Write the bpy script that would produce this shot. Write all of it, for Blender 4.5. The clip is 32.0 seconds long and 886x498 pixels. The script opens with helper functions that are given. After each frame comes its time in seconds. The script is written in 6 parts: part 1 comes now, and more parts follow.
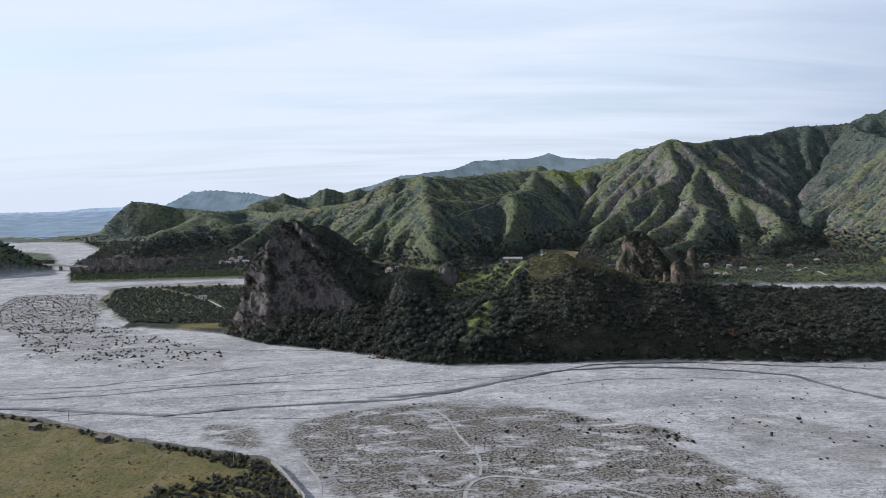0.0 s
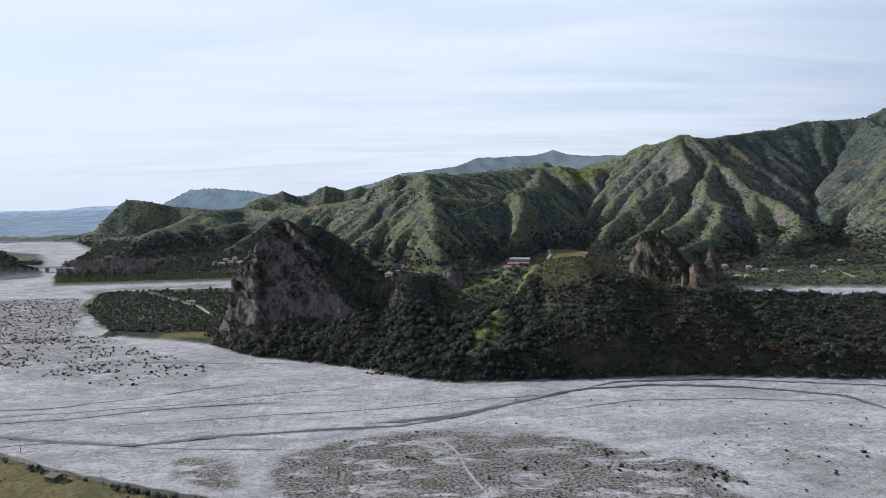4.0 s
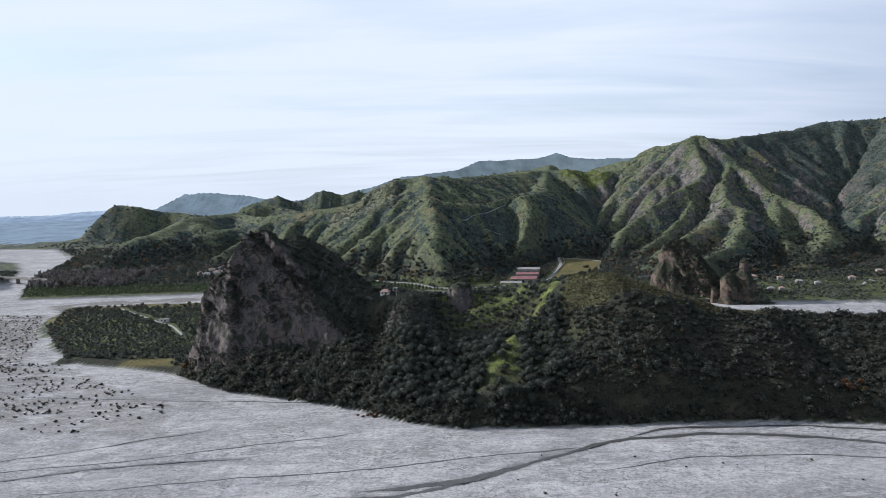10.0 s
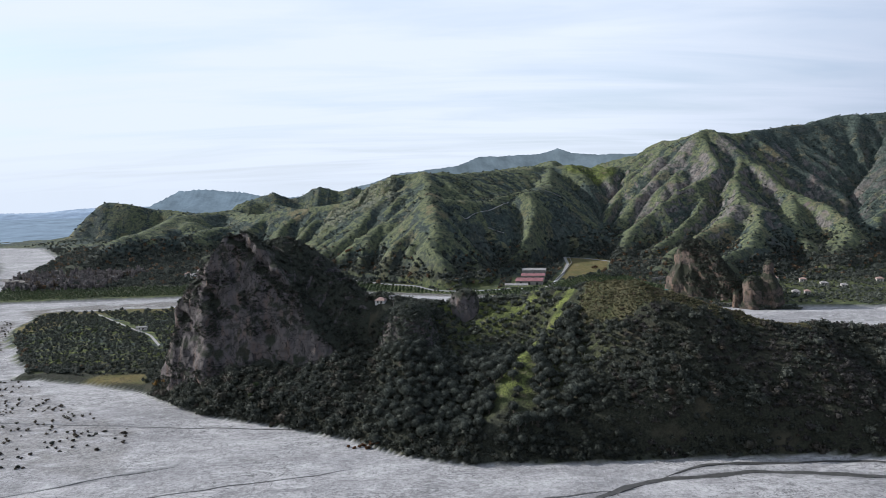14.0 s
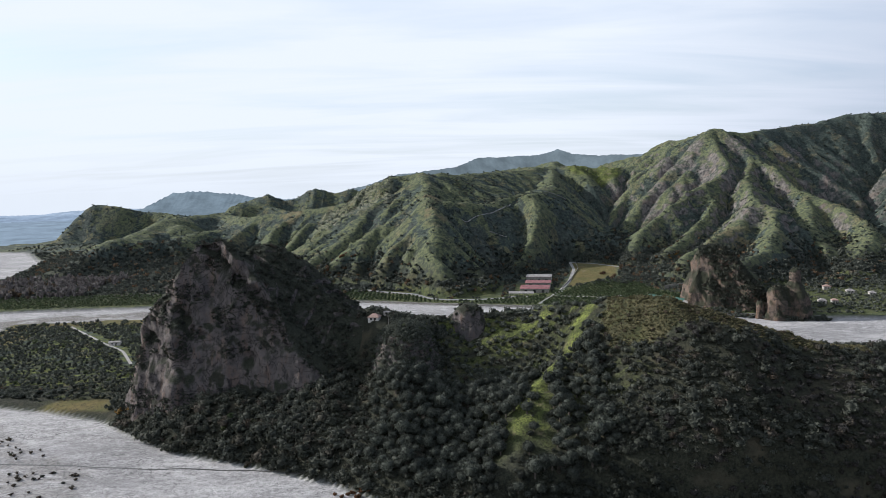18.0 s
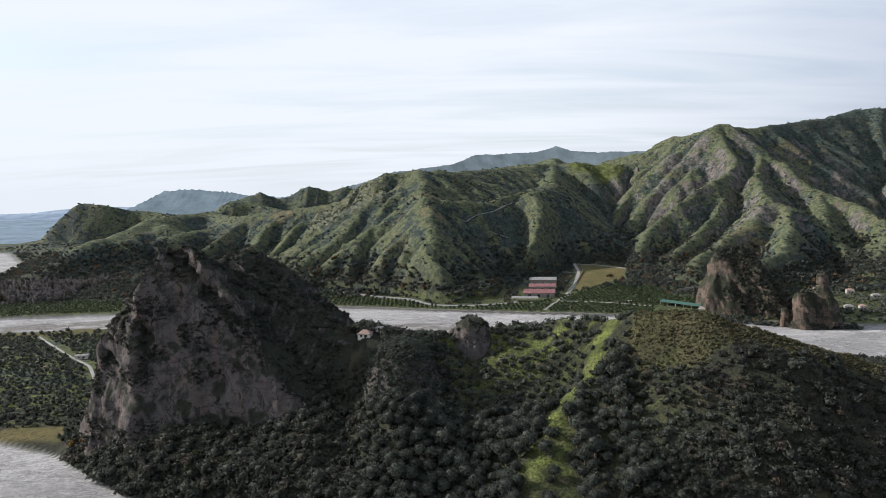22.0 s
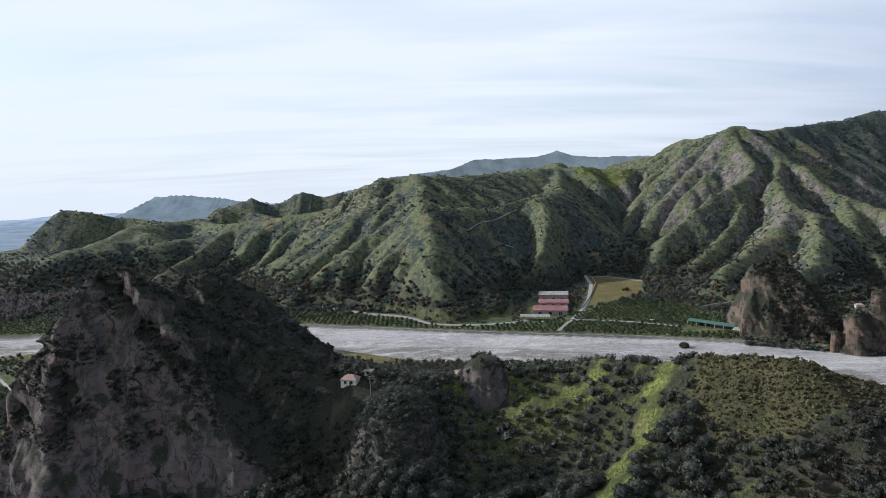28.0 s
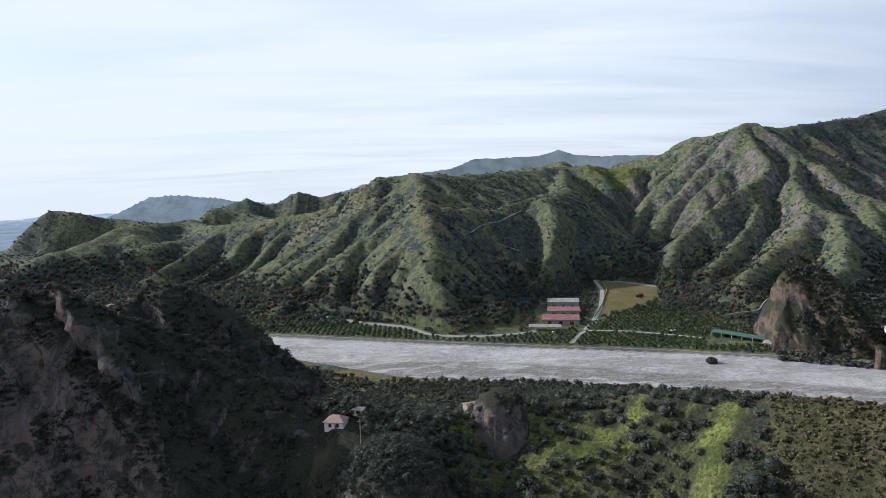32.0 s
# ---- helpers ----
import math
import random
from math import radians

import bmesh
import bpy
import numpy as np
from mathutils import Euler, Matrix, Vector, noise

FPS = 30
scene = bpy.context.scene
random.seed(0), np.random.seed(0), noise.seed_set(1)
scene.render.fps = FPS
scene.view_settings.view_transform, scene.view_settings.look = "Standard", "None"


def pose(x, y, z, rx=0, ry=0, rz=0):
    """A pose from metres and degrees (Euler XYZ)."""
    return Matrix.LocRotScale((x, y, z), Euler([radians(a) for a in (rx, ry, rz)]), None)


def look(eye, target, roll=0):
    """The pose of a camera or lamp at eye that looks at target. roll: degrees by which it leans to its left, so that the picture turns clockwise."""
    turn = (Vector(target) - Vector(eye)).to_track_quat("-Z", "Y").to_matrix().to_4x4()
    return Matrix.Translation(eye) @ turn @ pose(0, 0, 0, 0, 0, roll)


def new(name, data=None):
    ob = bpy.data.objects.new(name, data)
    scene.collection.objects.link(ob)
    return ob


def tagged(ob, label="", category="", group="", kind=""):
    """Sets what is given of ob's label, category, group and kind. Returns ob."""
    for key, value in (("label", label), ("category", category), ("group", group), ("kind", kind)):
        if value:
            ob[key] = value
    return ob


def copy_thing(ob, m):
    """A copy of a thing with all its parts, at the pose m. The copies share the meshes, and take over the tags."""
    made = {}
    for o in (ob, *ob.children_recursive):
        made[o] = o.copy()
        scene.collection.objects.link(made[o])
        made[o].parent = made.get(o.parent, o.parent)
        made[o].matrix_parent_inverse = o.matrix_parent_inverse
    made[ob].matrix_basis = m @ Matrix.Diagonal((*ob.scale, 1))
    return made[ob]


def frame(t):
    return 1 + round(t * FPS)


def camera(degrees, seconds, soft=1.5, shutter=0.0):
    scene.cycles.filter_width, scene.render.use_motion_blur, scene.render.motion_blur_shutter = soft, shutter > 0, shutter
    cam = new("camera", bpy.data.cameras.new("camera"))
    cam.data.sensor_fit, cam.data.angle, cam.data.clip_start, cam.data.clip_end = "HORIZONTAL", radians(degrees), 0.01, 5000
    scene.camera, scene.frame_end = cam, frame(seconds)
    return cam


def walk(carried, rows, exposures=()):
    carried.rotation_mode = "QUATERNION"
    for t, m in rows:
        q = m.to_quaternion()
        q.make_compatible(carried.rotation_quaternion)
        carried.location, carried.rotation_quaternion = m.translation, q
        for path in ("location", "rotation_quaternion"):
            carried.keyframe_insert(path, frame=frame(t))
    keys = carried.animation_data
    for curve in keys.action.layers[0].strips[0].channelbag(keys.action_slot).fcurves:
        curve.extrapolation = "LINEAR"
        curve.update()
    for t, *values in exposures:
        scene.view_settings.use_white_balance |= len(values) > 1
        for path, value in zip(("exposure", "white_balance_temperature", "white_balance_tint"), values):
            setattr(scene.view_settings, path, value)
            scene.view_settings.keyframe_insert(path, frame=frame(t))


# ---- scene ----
cam = camera(66.9, 32.0, soft=0.6)

PATH = [
    (0, (1.096, 13.842, 133.346), (1.1696, 15.8314, 133.1541), -1.18),
    (0.5, (1.037, 20.113, 133.221), (1.1100, 22.1018, 133.0272), -1.19),
    (1, (0.979, 26.446, 133.103), (1.0513, 28.4348, 132.9079), -1.21),
    (1.5, (0.922, 32.836, 132.992), (0.9940, 34.8245, 132.7956), -1.22),
    (2, (0.867, 39.277, 132.887), (0.9376, 41.2656, 132.6904), -1.23),
    (2.5, (0.813, 45.763, 132.789), (0.8828, 47.7523, 132.5914), -1.24),
    (3, (0.760, 52.291, 132.697), (0.8294, 54.2796, 132.4986), -1.25),
    (3.5, (0.709, 58.854, 132.611), (0.7772, 60.8424, 132.4116), -1.26),
    (5.5, (0.516, 85.366, 132.322), (0.5828, 87.3559, 132.1301), -1.31),
    (6, (0.471, 92.038, 132.262), (0.5377, 94.0276, 132.0717), -1.32),
    (6.5, (0.427, 98.719, 132.208), (0.4938, 100.7087, 132.0187), -1.33),
    (7, (0.384, 105.405, 132.158), (0.4506, 107.3955, 131.9704), -1.34),
    (7.5, (0.343, 112.094, 132.112), (0.4090, 114.0843, 131.9257), -1.35),
    (8, (0.302, 118.782, 132.071), (0.3685, 120.7718, 131.8851), -1.36),
    (8.5, (0.263, 125.465, 132.033), (0.3298, 127.4549, 131.8479), -1.37),
    (9, (0.225, 132.140, 132.000), (0.2923, 134.1306, 131.8143), -1.37),
    (9.5, (0.189, 138.806, 131.970), (0.2562, 140.7963, 131.7840), -1.38),
    (10, (0.153, 145.459, 131.943), (0.2210, 147.4492, 131.7565), -1.39),
    (10.5, (0.119, 152.097, 131.919), (0.1870, 154.0871, 131.7314), -1.40),
    (11, (0.085, 158.718, 131.899), (0.1537, 160.7076, 131.7090), -1.41),
    (11.5, (0.053, 165.319, 131.882), (0.1220, 167.3090, 131.6893), -1.42),
    (12, (0.022, 171.900, 131.867), (0.0912, 173.8893, 131.6723), -1.43),
    (12.5, (-0.008, 178.458, 131.854), (0.0615, 180.4469, 131.6581), -1.44),
    (13, (-0.036, 184.992, 131.844), (0.0327, 186.9806, 131.6471), -1.45),
    (13.5, (-0.064, 191.500, 131.836), (0.0054, 193.4889, 131.6384), -1.45),
    (14, (-0.091, 197.982, 131.829), (-0.0205, 199.9708, 131.6316), -1.46),
    (14.5, (-0.116, 204.437, 131.824), (-0.0451, 206.4254, 131.6260), -1.47),
    (16.5, (-0.208, 229.972, 131.818), (-0.1333, 231.9607, 131.6231), -1.50),
    (17, (-0.228, 236.283, 131.819), (-0.1532, 238.2726, 131.6247), -1.51),
    (17.5, (-0.248, 242.567, 131.820), (-0.1718, 244.5560, 131.6265), -1.51),
    (18, (-0.266, 248.822, 131.821), (-0.1893, 250.8111, 131.6277), -1.52),
    (18.5, (-0.283, 255.050, 131.822), (-0.2056, 257.0388, 131.6283), -1.53),
    (19, (-0.300, 261.251, 131.824), (-0.2207, 263.2398, 131.6284), -1.53),
    (19.5, (-0.315, 267.426, 131.825), (-0.2344, 269.4151, 131.6280), -1.54),
    (20, (-0.330, 273.578, 131.825), (-0.2474, 275.5661, 131.6273), -1.55),
    (20.5, (-0.343, 279.706, 131.825), (-0.2597, 281.6942, 131.6261), -1.55),
    (21, (-0.356, 285.813, 131.824), (-0.2710, 287.8009, 131.6244), -1.56),
    (21.5, (-0.367, 291.900, 131.822), (-0.2813, 293.8880, 131.6216), -1.56),
    (22, (-0.378, 297.969, 131.818), (-0.2902, 299.9574, 131.6174), -1.57),
    (22.5, (-0.388, 304.023, 131.813), (-0.2988, 306.0113, 131.6120), -1.58),
    (23, (-0.397, 310.064, 131.807), (-0.3069, 312.0522, 131.6058), -1.58),
    (23.5, (-0.405, 316.095, 131.798), (-0.3145, 318.0826, 131.5984), -1.59),
    (24, (-0.412, 322.117, 131.788), (-0.3212, 324.1051, 131.5894), -1.59),
    (24.5, (-0.418, 328.134, 131.775), (-0.3275, 330.1226, 131.5785), -1.60),
    (25, (-0.423, 334.150, 131.760), (-0.3323, 336.1382, 131.5648), -1.60),
    (25.5, (-0.428, 340.167, 131.742), (-0.3361, 342.1551, 131.5478), -1.61),
    (27.5, (-0.438, 364.320, 131.640), (-0.3421, 366.3094, 131.4531), -1.62),
    (28, (-0.438, 370.400, 131.606), (-0.3419, 372.3894, 131.4215), -1.63),
    (28.5, (-0.438, 376.505, 131.568), (-0.3412, 378.4944, 131.3858), -1.63),
    (29, (-0.437, 382.640, 131.526), (-0.3401, 384.6292, 131.3456), -1.63),
    (29.5, (-0.435, 388.809, 131.479), (-0.3380, 390.7983, 131.3003), -1.64),
    (30, (-0.432, 395.017, 131.429), (-0.3346, 397.0069, 131.2502), -1.64),
    (30.5, (-0.429, 401.270, 131.374), (-0.3303, 403.2601, 131.1952), -1.64),
    (31, (-0.425, 407.574, 131.314), (-0.3253, 409.5632, 131.1344), -1.65),
    (31.5, (-0.420, 413.933, 131.249), (-0.3201, 415.9218, 131.0670), -1.65),
    (32, (-0.414, 420.353, 131.178), (-0.3151, 422.3417, 130.9931), -1.65),
]
walk(cam, [(t, look(eye, target, roll)) for t, eye, target, roll in PATH], [(0, 0.25, 5800, 14), (8, 0.28, 5800, 14), (14, 0.32, 5840, 14), (17, 0.36, 6200, 14), (19, 0.36, 5900, 14), (20, 0.36, 5950, 14), (21, 0.37, 6200, 14), (23, 0.36, 6250, 14), (24.5, 0.36, 6020, 14), (28, 0.34, 5940, 14), (32, 0.34, 5920, 14)])

# ---------------------------------------------------------------- light
SUN_AZ, SUN_EL = -73.0, 27.0          # degrees from +y towards +x, and above the horizon
sun_dir = Vector((math.sin(radians(SUN_AZ)) * math.cos(radians(SUN_EL)), math.cos(radians(SUN_AZ)) * math.cos(radians(SUN_EL)), math.sin(radians(SUN_EL))))
sun = new("sun", bpy.data.lights.new("sun", "SUN"))
sun.data.energy, sun.data.angle, sun.data.color = 5.0, radians(0.6), (1.0, 0.95, 0.86)
sun.matrix_world = look(sun_dir * 900, (0, 0, 0))

world = bpy.data.worlds.new("world")
scene.world = world
world.use_nodes = True
wn, wl = world.node_tree.nodes, world.node_tree.links
wn.clear()


def wnode(kind, **props):
    n = wn.new(kind)
    for k, v in props.items():
        n.inputs[k].default_value = v
    return n


w_out = wn.new("ShaderNodeOutputWorld")
w_sky = wn.new("ShaderNodeTexSky")
w_sky.sky_type, w_sky.sun_disc = "NISHITA", False
w_sky.sun_elevation, w_sky.sun_rotation = radians(SUN_EL), radians(SUN_AZ)
w_sky.air_density, w_sky.dust_density = 1.2, 2.5
w_coord = wn.new("ShaderNodeTexCoord")
w_sep = wn.new("ShaderNodeSeparateXYZ")
wl.new(w_coord.outputs["Generated"], w_sep.inputs[0])
# thin high cloud, laid out on a flat layer overhead
w_lift = wn.new("ShaderNodeMath"); w_lift.operation = "MAXIMUM"; w_lift.inputs[1].default_value = 0.0
wl.new(w_sep.outputs["Z"], w_lift.inputs[0])
w_add = wn.new("ShaderNodeMath"); w_add.operation = "ADD"; w_add.inputs[1].default_value = 0.12
wl.new(w_lift.outputs[0], w_add.inputs[0])
w_div = wn.new("ShaderNodeVectorMath"); w_div.operation = "DIVIDE"
w_com = wn.new("ShaderNodeCombineXYZ")
for k in "XYZ":
    wl.new(w_add.outputs[0], w_com.inputs[k])
wl.new(w_coord.outputs["Generated"], w_div.inputs[0]); wl.new(w_com.outputs[0], w_div.inputs[1])
w_map = wn.new("ShaderNodeMapping")
w_map.inputs["Scale"].default_value, w_map.inputs["Rotation"].default_value = (0.30, 1.15, 0.0), (0, 0, radians(-8))
wl.new(w_div.outputs[0], w_map.inputs["Vector"])
w_noise = wnode("ShaderNodeTexNoise", Scale=1.6, Detail=7.0, Roughness=0.55, Distortion=0.5)
wl.new(w_map.outputs[0], w_noise.inputs["Vector"])
w_ramp = wn.new("ShaderNodeValToRGB")
w_ramp.color_ramp.elements[0].position, w_ramp.color_ramp.elements[0].color = 0.30, (0.72, 0.72, 0.72, 1)
w_ramp.color_ramp.elements[1].position, w_ramp.color_ramp.elements[1].color = 0.56, (0.99, 0.99, 0.99, 1)
wl.new(w_noise.outputs["Fac"], w_ramp.inputs[0])
w_scale = wn.new("ShaderNodeVectorMath"); w_scale.operation = "MULTIPLY"; w_scale.inputs[1].default_value = (0.080, 0.108, 0.132)
wl.new(w_sky.outputs[0], w_scale.inputs[0])
w_mix = wn.new("ShaderNodeMix"); w_mix.data_type = "RGBA"
w_mix.inputs[7].default_value = (0.692, 0.731, 0.750, 1)
wl.new(w_ramp.outputs[0], w_mix.inputs[0]); wl.new(w_scale.outputs[0], w_mix.inputs[6])
# haze over the sea near and under the horizon
w_dot = wn.new("ShaderNodeVectorMath"); w_dot.operation = "DOT_PRODUCT"; w_dot.inputs[1].default_value = sun_dir
wl.new(w_coord.outputs["Generated"], w_dot.inputs[0])
w_fall = wn.new("ShaderNodeMapRange"); w_fall.interpolation_type = "SMOOTHSTEP"
w_fall.inputs["From Min"].default_value, w_fall.inputs["From Max"].default_value = -0.85, 0.15
w_fall.inputs["To Min"].default_value, w_fall.inputs["To Max"].default_value = 0.0, 1.0
wl.new(w_dot.outputs["Value"], w_fall.inputs["Value"])
w_hz = wn.new("ShaderNodeMapRange"); w_hz.interpolation_type = "SMOOTHSTEP"
w_hz.inputs["From Min"].default_value, w_hz.inputs["From Max"].default_value = -0.035, 0.06
w_hz.inputs["To Min"].default_value, w_hz.inputs["To Max"].default_value = 1.0, 0.0
wl.new(w_sep.outputs["Z"], w_hz.inputs["Value"])
w_mix2 = wn.new("ShaderNodeMix"); w_mix2.data_type = "RGBA"
w_mix2.inputs[7].default_value = (0.635, 0.677, 0.694, 1)
wl.new(w_hz.outputs[0], w_mix2.inputs[0]); wl.new(w_mix.outputs[2], w_mix2.inputs[6])
w_bg = wnode("ShaderNodeBackground", Strength=1.0)
w_mix3 = wn.new("ShaderNodeMix"); w_mix3.data_type = "RGBA"      # clear deep blue opposite the sun
w_mix3.inputs[6].default_value = (0.078, 0.138, 0.265, 1)
w_zen = wn.new("ShaderNodeMapRange"); w_zen.interpolation_type = "SMOOTHSTEP"      # and towards the zenith
w_zen.inputs["From Min"].default_value, w_zen.inputs["From Max"].default_value = 0.38, 0.95
w_zen.inputs["To Min"].default_value, w_zen.inputs["To Max"].default_value = 1.0, 0.62
wl.new(w_sep.outputs["Z"], w_zen.inputs["Value"])
w_both = wn.new("ShaderNodeMath"); w_both.operation = "MULTIPLY"
wl.new(w_fall.outputs[0], w_both.inputs[0]); wl.new(w_zen.outputs[0], w_both.inputs[1])
wl.new(w_both.outputs[0], w_mix3.inputs[0]); wl.new(w_mix2.outputs[2], w_mix3.inputs[7])
wl.new(w_mix3.outputs[2], w_bg.inputs["Color"]); wl.new(w_bg.outputs[0], w_out.inputs[0])


# ---------------------------------------------------------------- materials
class Mat:
    """A node material with short calls."""

    def __init__(self, name, rough=0.9, spec=0.2):
        self.m = bpy.data.materials.new(name)
        self.m.use_nodes = True
        self.n, self.l = self.m.node_tree.nodes, self.m.node_tree.links
        self.b = self.n["Principled BSDF"]
        self.b.inputs["Roughness"].default_value = rough
        self.b.inputs["Specular IOR Level"].default_value = spec
        self.xyz = self.n.new("ShaderNodeTexCoord").outputs["Object"]

    def noise(self, scale, detail=4.0, rough=0.55, stretch=None, turn=0.0, bend=0.0):
        t = self.n.new("ShaderNodeTexNoise")
        t.inputs["Scale"].default_value, t.inputs["Detail"].default_value = scale, detail
        t.inputs["Roughness"].default_value, t.inputs["Distortion"].default_value = rough, bend
        src = self.xyz
        if stretch:
            mp = self.n.new("ShaderNodeMapping")
            mp.inputs["Scale"].default_value, mp.inputs["Rotation"].default_value = stretch, (0, 0, radians(turn))
            self.l.new(src, mp.inputs["Vector"])
            src = mp.outputs[0]
        self.l.new(src, t.inputs["Vector"])
        return t.outputs["Fac"]

    def step(self, value, lo, hi):
        r = self.n.new("ShaderNodeMapRange")
        r.inputs["From Min"].default_value, r.inputs["From Max"].default_value = lo, hi
        self.l.new(value, r.inputs["Value"])
        return r.outputs[0]

    def calc(self, op, a, b):
        c = self.n.new("ShaderNodeMath")
        c.operation, c.use_clamp = op, op not in ("SUBTRACT", "ABSOLUTE")
        for i, v in enumerate((a, b)):
            if isinstance(v, (int, float)):
                c.inputs[i].default_value = v
            else:
                self.l.new(v, c.inputs[i])
        return c.outputs[0]

    def mix(self, f, a, b):
        x = self.n.new("ShaderNodeMix")
        x.data_type = "RGBA"
        for i, v in ((0, f), (6, a), (7, b)):
            if isinstance(v, tuple):
                x.inputs[i].default_value = (*v, 1)
            elif isinstance(v, (int, float)):
                x.inputs[i].default_value = v
            else:
                self.l.new(v, x.inputs[i])
        return x.outputs[2]

    def attr(self, name):
        a = self.n.new("ShaderNodeAttribute")
        a.attribute_name = name
        return a.outputs["Fac"]

    def up(self):
        g = self.n.new("ShaderNodeNewGeometry")
        s = self.n.new("ShaderNodeSeparateXYZ")
        self.l.new(g.outputs["Normal"], s.inputs[0])
        return s.outputs["Z"]

    def island(self):
        return self.n.new("ShaderNodeNewGeometry").outputs["Random Per Island"]

    def chance(self):
        return self.n.new("ShaderNodeObjectInfo").outputs["Random"]

    def color(self, c):
        if isinstance(c, tuple):
            self.b.inputs["Base Color"].default_value = (*c, 1)
        else:
            self.l.new(c, self.b.inputs["Base Color"])
        return self

    def bump(self, h, dist, strength=1.0):
        b = self.n.new("ShaderNodeBump")
        b.inputs["Distance"].default_value, b.inputs["Strength"].default_value = dist, strength
        self.l.new(h, b.inputs["Height"])
        self.l.new(b.outputs[0], self.b.inputs["Normal"])
        return self


def ground_material():
    k = Mat("ground_cover", 0.95, 0.1)
    big, mid, fine = k.noise(0.011, 5), k.noise(0.06, 6, 0.62), k.noise(0.45, 5, 0.65)
    # scrub and grass of the hills
    speck, clump_n = k.noise(0.24, 8, 0.75), k.noise(0.11, 7, 0.7)
    scrub = k.mix(k.step(speck, 0.42, 0.58), (0.024, 0.034, 0.031), (0.074, 0.090, 0.072))
    grass = k.mix(k.step(speck, 0.38, 0.56), (0.038, 0.047, 0.032), (0.114, 0.126, 0.064))
    straw = k.mix(k.step(speck, 0.38, 0.60), (0.056, 0.052, 0.030), (0.150, 0.130, 0.074))
    cover = k.calc("SUBTRACT", k.calc("ADD", k.calc("MULTIPLY", big, 0.50), k.calc("ADD", k.calc("MULTIPLY", mid, 0.40), k.calc("MULTIPLY", clump_n, 0.22))), k.calc("SUBTRACT", k.calc("MULTIPLY", k.attr("gully"), 0.06), k.calc("MULTIPLY", k.calc("SUBTRACT", k.attr("crest"), 0.5), 0.20)))
    cover = k.calc("ADD", cover, k.calc("SUBTRACT", k.calc("MULTIPLY", k.attr("meadow"), 0.16), k.calc("MULTIPLY", k.attr("wood"), 0.16)))
    hill = k.mix(k.step(cover, 0.545, 0.590), scrub, grass)
    hill = k.mix(k.calc("MULTIPLY", k.step(k.noise(0.03, 6, 0.65), 0.55, 0.63), 0.6), hill, straw)
    hill = k.mix(k.calc("MULTIPLY", k.step(clump_n, 0.49, 0.43), 0.7), hill, (0.024, 0.033, 0.029))
    hill = k.mix(k.calc("MULTIPLY", k.attr("straw"), k.step(mid, 0.40, 0.52)), hill, straw)
    rocky = k.mix(k.step(k.noise(0.22, 7, 0.72, (1, 1, 0.4)), 0.38, 0.62), (0.038, 0.037, 0.037), (0.175, 0.158, 0.142))
    rocky = k.mix(k.calc("MULTIPLY", k.step(k.noise(0.05, 4), 0.55, 0.65), 0.35), rocky, (0.185, 0.128, 0.098))
    steep = k.step(k.calc("ADD", k.up(), k.calc("MULTIPLY", k.calc("SUBTRACT", mid, 0.5), 0.55)), 0.74, 0.64)
    hill = k.mix(k.calc("MULTIPLY", k.calc("MULTIPLY", steep, k.attr("rocky")), k.step(k.noise(0.035, 5, 0.6), 0.44, 0.52)), hill, rocky)
    hill = k.mix(k.calc("MULTIPLY", k.attr("bare"), k.step(clump_n, 0.42, 0.52)), hill, rocky)
    hill = k.mix(k.calc("MULTIPLY", k.attr("lip"), 0.8), hill, k.mix(k.step(speck, 0.40, 0.60), (0.085, 0.090, 0.060), (0.220, 0.215, 0.160)))
    # lush meadow under the olives, farmed soil, dry field
    blade = k.noise(0.9, 8, 0.78)
    lush = k.mix(k.step(k.noise(0.13, 7, 0.66), 0.42, 0.60), (0.060, 0.074, 0.024), (0.165, 0.190, 0.050))
    lush = k.mix(k.step(blade, 0.56, 0.42), lush, (0.034, 0.040, 0.017))
    lush = k.mix(k.calc("MULTIPLY", k.step(k.noise(0.07, 6, 0.7), 0.56, 0.66), 0.75), lush, (0.165, 0.140, 0.085))
    heath = k.mix(k.step(k.noise(0.10, 6, 0.7), 0.42, 0.60), (0.040, 0.042, 0.022), (0.090, 0.080, 0.044))
    heath = k.mix(k.step(blade, 0.54, 0.40), heath, (0.022, 0.024, 0.013))
    # litter and understorey, with the growth's shade darkened into their colour
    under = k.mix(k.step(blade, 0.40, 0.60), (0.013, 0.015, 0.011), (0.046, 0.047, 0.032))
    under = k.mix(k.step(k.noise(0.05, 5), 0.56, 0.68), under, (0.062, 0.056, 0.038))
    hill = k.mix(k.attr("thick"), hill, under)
    hill = k.mix(k.attr("heath"), hill, heath)
    hill = k.mix(k.attr("lush"), hill, lush)
    field = k.mix(k.step(k.noise(0.06, 5, 0.6), 0.38, 0.65), (0.135, 0.108, 0.044), (0.082, 0.084, 0.030))
    field = k.mix(k.step(k.noise(0.5, 8, 0.75), 0.50, 0.62), field, (0.055, 0.046, 0.024))
    field = k.mix(k.calc("MULTIPLY", k.step(k.noise(0.16, 6, 0.7, (1, 0.3, 1), 25), 0.56, 0.66), 0.7), field, (0.150, 0.130, 0.080))
    hill = k.mix(k.attr("field"), hill, field)
    # river gravel with braided streaks
    flow = k.noise(0.022, 8, 0.62, (0.40, 1.0, 1.0), 6, 0.9)
    thin = k.noise(0.11, 8, 0.66, (0.42, 1.0, 1.0), 10, 1.2)
    peb = k.noise(0.55, 9, 0.80)
    skin = k.noise(0.20, 8, 0.72, (0.75, 1.0, 1.0), 20, 0.6)
